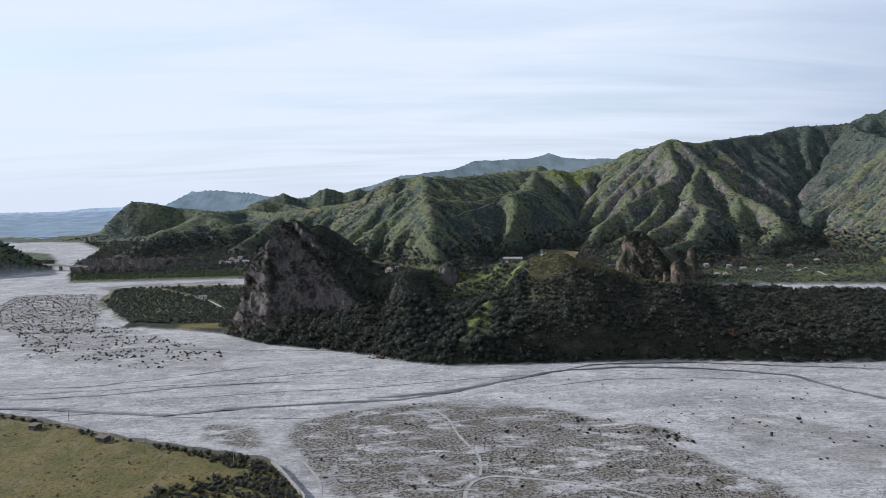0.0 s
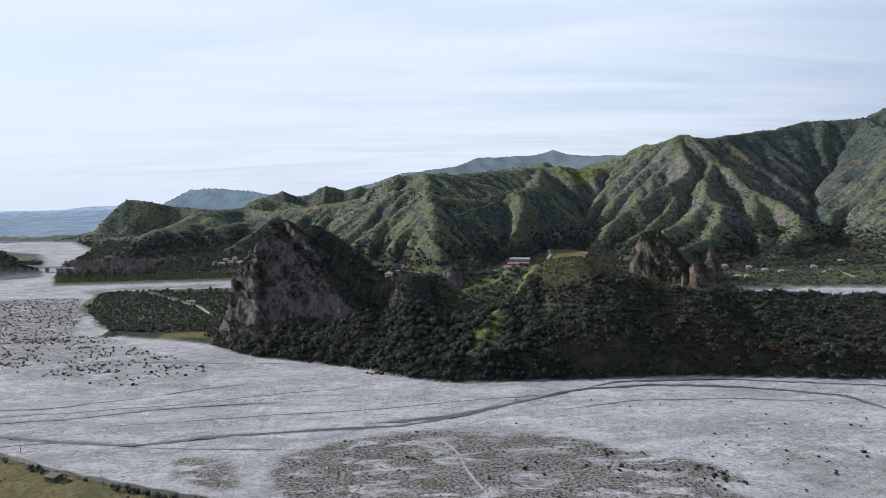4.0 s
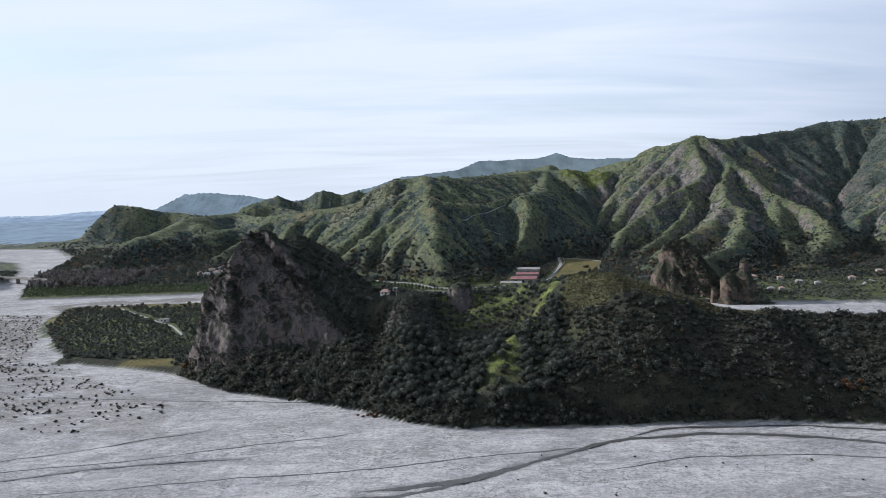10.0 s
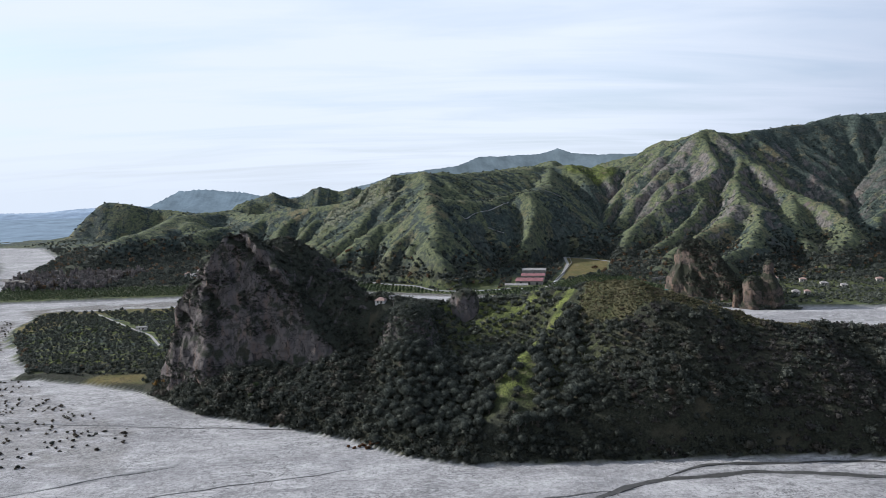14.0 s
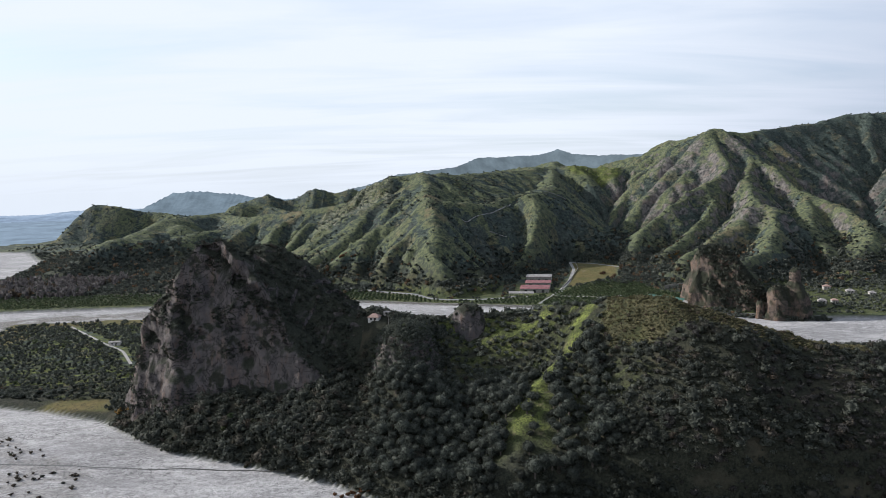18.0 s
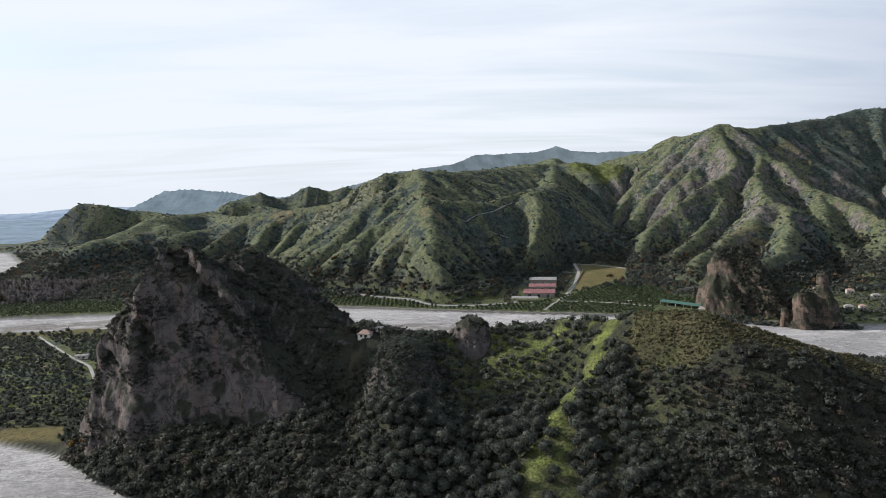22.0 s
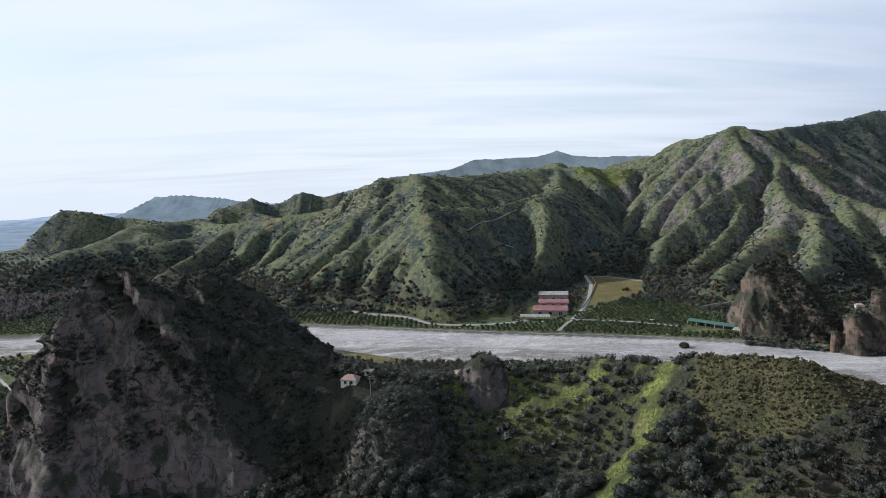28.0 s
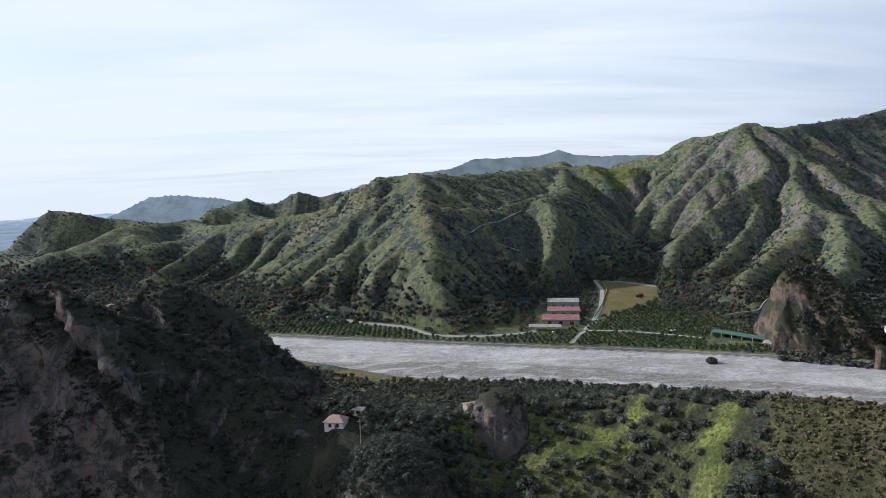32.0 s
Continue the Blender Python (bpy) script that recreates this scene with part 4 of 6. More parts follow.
def ribbon(name, line, width, lift, material, step=4.0, wall=0.0):
    """A strip that lies on the ground along a line; with wall, a standing wall of that height and width."""
    pts = []
    for (ax, ay), (bx, by) in zip(line, line[1:]):
        n = max(1, int(math.hypot(bx - ax, by - ay) / step))
        pts += [(ax + (bx - ax) * i / n, ay + (by - ay) * i / n) for i in range(n)]
    pts.append(line[-1])
    p = np.array(pts)
    for _ in range(0 if wall else 3):
        p[1:-1] = (p[:-2] + 2 * p[1:-1] + p[2:]) / 4
    d = np.gradient(p, axis=0)
    nrm = np.stack((-d[:, 1], d[:, 0]), 1) / np.maximum(np.hypot(d[:, 0], d[:, 1]), 1e-6)[:, None]
    a, b = p + nrm * width / 2, p - nrm * width / 2
    z = np.maximum.reduce([ground_z(*a.T), ground_z(*b.T), ground_z(*p.T)]) + lift
    if not wall:
        for _ in range(4):
            z[1:-1] = (z[:-2] + 2 * z[1:-1] + z[2:]) / 4
    n = len(p)
    if wall:
        low = np.minimum(ground_z(*a.T), ground_z(*b.T)) - 1.5
        v = np.concatenate((np.c_[a, low], np.c_[a, z + wall], np.c_[b, z + wall], np.c_[b, low]))
        q = np.concatenate([np.stack((i := np.arange(n - 1) + k * n, i + 1, i + 1 + n, i + n), 1) for k in range(3)])
    else:
        v = np.concatenate((np.c_[a, z - 1.2], np.c_[a, z], np.c_[b, z], np.c_[b, z - 1.2]))
        q = np.concatenate([np.stack((i := np.arange(n - 1) + k * n, i + 1, i + 1 + n, i + n), 1) for k in range(3)])
    return mesh_of(name, v, q, material, False)


# ---------------------------------------------------------------- crags
def vol(x, y, z, s, seed):
    return 0.5 * (fbm((x + 0.6 * z) / s, (y - 0.45 * z) / s, 4, seed) + fbm((x - 0.5 * y) / s, (z + 0.35 * y) / s, 4, seed + 5))


def crag_mesh(name, x0, x1, y0, y1, step, shape, rugged, material=None):
    """A rock from a height shape, its steep faces pushed in and out."""
    gx, gy = np.arange(x0, x1, step), np.arange(y0, y1, step)
    X, Y = np.meshgrid(gx, gy)
    Z = shape(X, Y)
    gz = ground_z(X, Y)
    zy, zx = np.gradient(Z, step)
    n = np.sqrt(zx * zx + zy * zy + 1)
    steep = smooth(np.hypot(zx, zy), 0.5, 1.8)
    push = rugged * (11.0 * (vol(X, Y, Z, 22, 3) - 0.5) + 3.2 * (ridged((X + Y * 0.4) / 13, Z / 40, 3, 71) - 0.6) + 4.6 * (vol(X, Y, Z, 6, 13) - 0.5) + 2.4 * (vol(X, Y, Z, 2.4, 17) - 0.5) + 2.2 * (ridged((X - Y) / 34, (Z + 0.25 * X) / 7.5, 2, 75) - 0.6))
    hollow = smooth(vol(X, Y, Z * 1.8, 13, 31), 0.60, 0.68) * rugged
    push = push - 4.0 * hollow * smooth(Z, 30, 50)
    bump = 1.6 * rugged * (fbm(X / 6, Y / 6, 3, 5) - 0.5)
    VX, VY, VZ = X - zx / n * push * steep, Y - zy / n * push * steep, Z + bump * (1 - steep * 0.5) + push * 0.15 / n
    below = VZ < gz - 4
    q = grid_quads(len(gy), len(gx))
    q = q[~below.ravel()[q].all(1)]
    VZ = np.maximum(VZ, gz - 8)
    v = np.stack((VX, VY, VZ), -1).reshape(-1, 3)
    used = np.zeros(len(v), bool)
    used[q.ravel()] = True
    remap = np.cumsum(used) - 1
    up = (1 / n).ravel()[used]
    free = (VZ > gz + 1.0).ravel()[used]
    return mesh_of(name, v[used], remap[q], material or m_rock, True), v[used], up, free


def lower(a, b, k=4.0):
    e = np.clip(0.5 + 0.5 * (b - a) / k, 0, 1)
    return b + (a - b) * e - k * e * (1 - e)


def main_crag(x, y):
    yb = np.interp(x, [-175, -160, -131, -100, -77, -50, -35, -20], [645, 617, 606, 601, 599, 594, 596, 612])
    zt = np.interp(x, [-168, -150, -118, -100, -80, -60, -45, -30], [54, 86, 112, 94, 70, 50, 40, 31])
    yb = yb + 12 * (fbm(x / 17, y / 60, 3, 96) - 0.5)
    zt = zt + 26 * (fbm(x / 12, y / 30, 3, 97) - 0.5) * smooth(x, -125, -105)
    z1 = 12 + (y - yb) * 2.9
    south = np.where(z1 < zt, z1, zt + (z1 - zt) / 2.9 * 0.8)
    xw = np.interp(y, [600, 633, 700, 760], [-167, -168, -158, -140])
    z2 = 22 + (x - xw) * 4.5
    west = np.where(z2 < 55, z2, 55 + (z2 - 55) / 4.5 * 1.30)
    da, za = along(x, y, [(-120, 631, 107.5), (-110, 637, 102), (-102, 648, 92), (-88, 655, 85), (-74, 658, 77), (-60, 655, 69), (-47, 650, 62), (-34, 644, 54)])
    db, zb = along(x, y, [(-118, 640, 98), (-114, 666, 80), (-113, 694, 90), (-102, 698, 95), (-90, 700, 92), (-76, 704, 82), (-63, 706, 71), (-48, 706, 57), (-38, 705, 46)])
    top = np.maximum(za - 0.95 * (np.sqrt(da * da + 9) - 3), zb - 0.95 * (np.sqrt(db * db + 16) - 4))
    return lower(lower(top, south, 2), west, 2)


def side_crag(x, y):
    west = 3 + (x - 258 - 0.35 * (y - 890) - 7 * fbm(y / 9, x / 30, 3, 6)) * 3.6
    south = 1 + (y - np.interp(x, [250, 268, 295, 323, 360], [902, 886, 871, 858, 846]) - 5 * fbm(x / 9, y / 30, 3, 7)) * 2.3
    north = 2 + (965 - y) * 1.3
    top = 62 - 0.012 * np.maximum(290 - x, 0) ** 2 - 1.15 * np.maximum(x - 302, 0) - 0.008 * (y - 905) ** 2
    return lower(lower(lower(top, west, 6), south, 7), north) + 8 * (fbm(x / 14, y / 14, 3, 4) - 0.5)


def pillar_crag(x, y):
    """A pointed wedge with a lower shoulder."""
    a = np.interp(x, [314, 320, 325, 330, 335, 339, 342, 345, 347.5, 350, 353, 358, 364], [-12, 10, 29, 33, 29.5, 28.5, 34, 43, 47.5, 44, 32, 20, -12])
    a = a - 3.0 * np.maximum(np.abs(y - 848 - 0.12 * (x - 340)) - 2.5, 0)
    c = 16 - 60 * np.maximum(np.hypot((x - 315) / 5, (y - 849) / 5) - 0.4, 0)
    return np.maximum(a, c) + 4 * (fbm(x / 5, y / 5, 3, 27) - 0.5) - 1


def bump_crag(x, y):
    d = np.hypot((x - 30) / 11.5, (y - 654) / 13) + 0.16 * (fbm(x / 5, y / 5, 3, 8) - 0.5)
    return 58.5 - 3 * d ** 2 - 10 * d ** 4


def knob_crag(x, y):
    d = np.hypot((x + 8) / 17, (y - 611) / 20) + 0.12 * (fbm(x / 8, y / 8, 3, 18) - 0.5)
    return 57 - 10 * d * d - 18 * np.maximum(d - 0.7, 0) - 60 * np.maximum(d - 1.15, 0)


crag_me, crag_v, crag_up, crag_free = crag_mesh("rock_crag", -186, -24, 584, 775, 0.6, main_crag, 1.0)
crag = thing("rock_crag", "towering brown rock crag with sheer cliff and scrub on ledges", "rock", pose(-118, 640, 20))


def crag_part(name, label, keep):
    """A stretch of the crag's surface as a part of its own."""
    q = CRAG_Q[keep]
    used = np.unique(q)
    remap = np.zeros(len(crag_v), int)
    remap[used] = np.arange(len(used))
    part(name, mesh_of(name, crag_v[used] - np.array((-118, 640, 20)), remap[q], m_rock), crag, label)


CRAG_Q = np.zeros(len(crag_me.polygons) * 4, np.int32)
crag_me.polygons.foreach_get("vertices", CRAG_Q)
CRAG_Q = CRAG_Q.reshape(-1, 4)
mid = crag_v[CRAG_Q].mean(1)
sheer = crag_up[CRAG_Q].mean(1) < 0.52
west_side, rear = mid[:, 0] < -141, mid[:, 1] > 668
crag_part("cliff_face", "sheer brown cliff with dark hollows", sheer & ~west_side & ~rear)
crag_part("west_buttress", "reddish vertical rock buttress", sheer & west_side & ~rear)
crag_part("summit_slope", "scrubby rock slope below the summit", ~sheer & ~rear)
crag_part("rear_hump", "rounded scrubby rear hump", rear)
bpy.data.meshes.remove(crag_me)
outcrop_me, out_v, out_up, out_free = crag_mesh("rock_outcrop", 246, 372, 842, 968, 0.8, side_crag, 1.0, m_ochre)
outcrop = thing("rock_outcrop", "ochre cliffed rock outcrop beside the far river", "rock", pose(290, 900, 10), "valley outcrops")


def face_parts(me, verts, up, owner, origin, material, names):
    """A rock's sheer faces and its scrubby top as two parts."""
    q = np.zeros(len(me.polygons) * 4, np.int32)
    me.polygons.foreach_get("vertices", q)
    q = q.reshape(-1, 4)
    cliff = up[q].mean(1) < 0.6
    for name, label, keep in ((names[0], "bare sheer cliff", cliff), (names[1], "rounded scrubby top", ~cliff)):
        used = np.unique(q[keep])
        remap = np.zeros(len(verts), int)
        remap[used] = np.arange(len(used))
        part(name, mesh_of(name, verts[used] - np.array(origin), remap[q[keep]], material), owner, label)
    bpy.data.meshes.remove(me)


face_parts(outcrop_me, out_v, out_up, outcrop, (290, 900, 10), m_ochre, ("cliff_face", "summit_slope"))
pillar_me, pil_v, pil_up, pil_free = crag_mesh("rock_pillar", 306, 366, 832, 866, 0.6, pillar_crag, 0.75, m_ochre)
tagged(new("rock_pillar", pillar_me), "pointed rock pillar with lower shoulder beside the far river", "rock", group="valley outcrops")
bump_me, bump_v, bump_up, bump_free = crag_mesh("rock_knoll", 10, 50, 636, 680, 0.6, bump_crag, 0.3)
tagged(new("rock_knoll", bump_me), "dark rounded rock knoll among olives on the saddle", "rock")
knob_me, knob_v, knob_up, knob_free = crag_mesh("rock_spur", -36, 22, 582, 640, 0.7, knob_crag, 0.45)
tagged(new("rock_spur", knob_me), "scrub-covered rock spur below the small white house", "rock")


# ---------------------------------------------------------------- foliage
def cube_ball(cuts):
    bm = bmesh.new()
    bmesh.ops.create_cube(bm, size=2.0)
    if cuts:
        bmesh.ops.subdivide_edges(bm, edges=bm.edges[:], cuts=cuts, use_grid_fill=True)
    v = np.array([p.co[:] for p in bm.verts])
    q = np.array([[c.index for c in f.verts] for f in bm.faces])
    bm.free()
    return v / np.linalg.norm(v, axis=1)[:, None], q


BALLS = [cube_ball(0), cube_ball(1), cube_ball(2)]


def clump(cards, seed, size=0.34, tall=0.85, core=1, lumps=7, jag=0.75, heart=0.74):
    """A bush or crown of radius 1 that stands on z = 0: a lumpy dense heart with leaf tufts over it."""
    r = np.random.RandomState(seed)
    mids = r.normal(size=(lumps, 3))
    mids[:, 2] = np.abs(mids[:, 2]) * 0.9 - 0.2
    mids /= np.linalg.norm(mids, axis=1)[:, None]

    def reach(way):
        near = 1 - way @ mids.T
        return 0.60 + 0.30 * np.exp(-6 * near).max(1)

    bv, bq = BALLS[core]
    w = bv * (reach(bv) * (heart + 0.14 * r.rand(len(bv))))[:, None]
    out = r.normal(size=(cards, 3)); out[:, 2] = np.abs(out[:, 2]) * 0.9 - 0.25 * r.rand(cards)
    out /= np.linalg.norm(out, axis=1)[:, None]
    c = out * (reach(out) * (0.80 + 0.30 * r.rand(cards)))[:, None]
    nrm = out + jag * r.normal(size=(cards, 3)); nrm /= np.linalg.norm(nrm, axis=1)[:, None]
    a = np.cross(nrm, r.normal(size=(cards, 3))); a /= np.linalg.norm(a, axis=1)[:, None]
    b = np.cross(nrm, a)
    s = (size * (0.6 + 0.8 * r.rand(cards)))[:, None]
    e = (0.55 + 0.5 * r.rand(cards))[:, None]
    bend = nrm * s * 0.45
    quad = np.stack((c - a * s - bend, c - b * s * e, c + a * s - bend, c + b * s * e), 1).reshape(-1, 3)
    v = np.concatenate((w, quad))
    v[:, 2] = v[:, 2] * tall + 0.62 * tall
    return v, np.concatenate((bq, np.arange(cards * 4).reshape(-1, 4) + len(w)))


NEAR = [clump(120, i, 0.13, 0.95, 1, 10, 0.9, 0.74) for i in range(7)]
MIDDLE = [clump(36, 20 + i, 0.19, 0.95, 0, 9, 1.0, 0.74) for i in range(6)]
FAR = [clump(11, 40 + i, 0.36, 1.0, 0) for i in range(6)]
TINY = [clump(6, 50 + i, 0.42, 0.8, 0) for i in range(6)]
TALL = [clump(12, 60 + i, 0.45, 1.7, 0) for i in range(4)]
TUFT = [clump(9, 80 + i, 0.45, 0.8, 0) for i in range(5)]


def rounded(q):
    """Which faces of a clump belong to its closed heart."""
    return (np.bincount(q.ravel())[q] > 1).any(1)


def scatter(name, kinds, pts, radius, material, label, category, kind="stuff", seed=1, sink=0.15):
    """Many plants as one mesh."""
    r = np.random.RandomState(seed)
    n = len(pts)
    assert n, name
    which, turn, tint = r.randint(0, len(kinds), n), r.rand(n) * 6.283, r.rand(n)
    tall = 0.8 + 0.45 * r.rand(n)
    V, Q, T, F, count = [], [], [], [], 0
    for k, (kv, kq) in enumerate(kinds):
        i = np.where(which == k)[0]
        if not len(i):
            continue
        c, s = np.cos(turn[i])[:, None], np.sin(turn[i])[:, None]
        R = radius[i][:, None]
        v = np.stack(((kv[:, 0] * c - kv[:, 1] * s) * R, (kv[:, 0] * s + kv[:, 1] * c) * R, kv[:, 2] * R * tall[i][:, None] - sink * R), -1) + pts[i][:, None, :]
        V.append(v.reshape(-1, 3))
        Q.append((kq[None] + (np.arange(len(i)) * len(kv))[:, None, None] + count).reshape(-1, 4))
        T.append(np.repeat(tint[i], len(kv)))
        F.append(np.tile(rounded(kq), len(i)))
        count += len(i) * len(kv)
    me = mesh_of(name, np.concatenate(V), np.concatenate(Q), material, np.concatenate(F), dict(tint=np.concatenate(T)))
    return tagged(new(name, me), label, category, kind=kind)


def spread_out(x0, x1, y0, y1, step, seed, jitter=0.48):
    r = np.random.RandomState(seed)
    gx, gy = np.meshgrid(np.arange(x0, x1, step), np.arange(y0, y1, step))
    gx, gy = gx.ravel() + r.uniform(-jitter, jitter, gx.size) * step, gy.ravel() + r.uniform(-jitter, jitter, gy.size) * step
    return gx, gy, r


def on_ground(x, y):
    return np.stack((x, y, ground_z(x, y)), 1)


def off_crags(x, y):
    return (main_crag(x, y) < ground_z(x, y) + 1.0) & (bump_crag(x, y) < ground_z(x, y) + 1.5) & (side_crag(x, y) < ground_z(x, y) + 2) & (pillar_crag(x, y) < ground_z(x, y) + 2)


def crest_y(x):
    return np.interp(x, [-300, -190, -60, -30, 0, 30, 65, 105, 125, 163, 204, 250, 299, 358, 480, 700], [830, 690, 680, 648, 642, 655, 660, 602, 575, 560, 560, 570, 580, 590, 590, 590])


# maquis on the near ridge
gx, gy, r = spread_out(-300, 470, 478, 860, 2.5, 5)
di = inside(gx, gy, ISLAND)
olive_zone = (gx > 16) & (gx < np.interp(gy, [540, 580, 594, 632, 660], [76, 84, 96, 120, 140])) & (gy > 520) & (gy < 720) & (gy < crest_y(gx) + 75)
heath_zone = heath_cover(gx, gy) > 0.5
west_flat = (gx < -175)
ok = (di > -1.0) & off_crags(gx, gy) & ~west_flat & ~heath_zone & ~(olive_zone & (r.rand(len(gx)) < 0.86)) & (grass_lane(gx, gy) > 1.5)
south = gy < crest_y(gx) + 4
ok &= south | (r.rand(len(gx)) < 0.34 + 0.4 * (di < 14))
ok &= np.hypot(gx + 26, (gy - 630) * 0.8) > 9
ok &= r.rand(len(gx)) < np.where(fbm(gx / 22, gy / 22, 3, 55) > 0.40, 0.97, 0.70)
px, py = gx[ok], gy[ok]
low = np.clip((py - np.interp(px, *zip(*FOOT))) / 40, 0, 1)
rad = (1.15 + 2.1 * r.rand(len(px)) ** 2.2) * (1.25 - 0.35 * low)
rad = np.where((px < -40) & (py < 605), rad * 1.25, rad)
near = np.argsort(np.hypot(px - 60, py - 500))
first, rest = near[:260], near[260:]
grey = rest[(px[rest] > 95) & (fbm(px[rest] / 24, py[rest] / 24, 3, 59) + 0.30 * r.rand(len(rest)) > 0.80)]
rest = np.setdiff1d(rest, grey)
scatter("dry_thicket", MIDDLE, on_ground(px, py)[grey], rad[grey] * 0.85, m_twig, "grey-brown leafless thicket among the maquis", "scrub", seed=2)
pale = rest[fbm(px[rest] / 13, py[rest] / 13, 3, 60) + 0.35 * r.rand(len(rest)) > 0.72]
rest = np.setdiff1d(rest, pale)
scatter("maquis_scrub", MIDDLE, on_ground(px, py)[rest], rad[rest], m_maquis, "dense dark evergreen maquis scrub on the ridge slope", "scrub", seed=3)
scatter("pale_maquis", MIDDLE, on_ground(px, py)[pale], rad[pale] * 1.15, m_wild, "grey-green wild olives among the maquis", "scrub", seed=34)
wx0 = np.random.RandomState(77).uniform(15, 420, 1000)
wy0 = np.interp(wx0, *zip(*FOOT)) + np.random.RandomState(78).uniform(0.5, 19, 1000)
scatter("bluff_scrub", MIDDLE, on_ground(wx0, wy0), 0.7 + 1.2 * np.random.RandomState(79).rand(1000) ** 2, m_maquis, "evergreen scrub clinging to the steep bluff", "scrub", seed=30)
NEAR_ME = [mesh_of("evergreen_shrub", v, q, m_maquis, rounded(q)) for v, q in NEAR]
pts = on_ground(px, py)
for n, i in enumerate(first):
    o = tagged(new("evergreen_shrub", NEAR_ME[n % 7]), "dark evergreen shrub rooted on the ridge slope", "shrub", group="ridge shrubs")
    o.matrix_world = Matrix.LocRotScale((pts[i, 0], pts[i, 1], pts[i, 2] - 0.15 * rad[i]), Euler((0, 0, n * 1.7)), (rad[i],) * 3)

# heath on the domed crest
gx, gy, r = spread_out(78, 240, 522, 668, 1.4, 15, 0.45)
ok = (heath_cover(gx, gy) > 0.5) & (r.rand(len(gx)) < 0.93)
scatter("heath_tufts", TUFT, on_ground(gx[ok], gy[ok]), 0.62 + 0.75 * r.rand(ok.sum()) ** 2, m_heath, "low yellow-green broom tufts over the domed crest", "heath", seed=4)

# olives on the saddle: trees with trunk and crown
rows = []
for k in range(40):
    for j in range(36):
        rows.append((-24 + j * 4.4 + (k % 2) * 2.0, 512 + k * 5.4 + 7 * math.sin(j * 0.30 + k * 0.10)))
rows = np.array(rows) + np.random.RandomState(8).uniform(-0.9, 0.9, (len(rows), 2))
x, y = rows.T
ok = (inside(x, y, ISLAND) > 5) & off_crags(x, y) & (grass_lane(x, y) > 1.2) & (x < np.interp(y, [540, 580, 594, 632, 660], [84, 92, 96, 120, 140])) & (heath_cover(x, y) < 0.3) & (y < crest_y(x) + 62) & (knob_crag(x, y) < ground_z(x, y) + 3) & (np.hypot(x + 26, (y - 630) * 0.8) > 9)
ok &= np.random.RandomState(9).rand(len(x)) < np.where(y > crest_y(x) - 25, 0.80, 0.95)
rows = rows[ok]
olives = []
for k in range(4):
    t = thing("olive_tree", "grey-green olive tree with rounded crown on grassy terrace", "tree", group="saddle olives")
    part("trunk", rod("trunk", (0, 0, -0.5), (0.12 * (k - 1.5), 0.1, 1.5), 0.28, 0.16, m_bark), t, "gnarled grey trunk")
    v, q = clump(210, 100 + k, 0.105, 0.95, 1, 14, 0.8, 0.80)
    part("crown", mesh_of("crown", v * 1.0 * np.array((2.1, 2.1, 2.1)) + np.array((0, 0, 0.55)), q, m_olive, rounded(q)), t)
    olives.append(t)
rr = np.random.RandomState(12)
near = np.argsort(rows[:, 1])
zz = ground_z(*rows.T)
for n, i in enumerate(near[:290]):
    s = 1.0 + 0.5 * rr.rand()
    m = Matrix.LocRotScale((rows[i, 0], rows[i, 1], zz[i] - 0.1), Euler((0, 0, rr.rand() * 6.28)), (s, s, s * (0.9 + 0.25 * rr.rand())))
    if n < 4:
        olives[n].matrix_world = m
    else:
        copy_thing(olives[n % 4], m)
if len(near) > 290:
    i = near[290:]
    scatter("olive_grove", MIDDLE, on_ground(*rows[i].T), 2.3 * (0.8 + 0.45 * rr.rand(len(i))), m_olive, "further olives on the saddle terraces", "olive grove", seed=6)

# bushes on the crags
rr = np.random.RandomState(31)
i = np.where(crag_free & (crag_up > 0.40))[0]
w = np.clip((crag_up[i] - 0.36) * 2.2, 0.05, 1) * (0.25 + (fbm(crag_v[i, 0] / 11, crag_v[i, 1] / 11 + crag_v[i, 2] / 15, 3, 9) > 0.42))
i = rr.choice(i, 3200, False, w / w.sum())
scatter("crag_bushes", MIDDLE, crag_v[i], 0.7 + 1.3 * rr.rand(len(i)) ** 1.8, m_maquis, "clinging evergreen bushes on crag ledges and top", "scrub", seed=12, sink=0.3)
i = np.where(crag_free & (crag_up > 0.16) & (crag_up < 0.5) & (fbm((crag_v[:, 0] + 0.3 * crag_v[:, 2]) / 15, crag_v[:, 2] / 9, 3, 19) > 0.55))[0]
i = rr.choice(i, min(2000, len(i)), False)
scatter("cliff_tufts", TUFT, crag_v[i], 0.5 + 1.5 * rr.rand(len(i)) ** 2.0, m_maquis, "small bushes rooted in cliff cracks", "scrub", seed=13, sink=0.4)
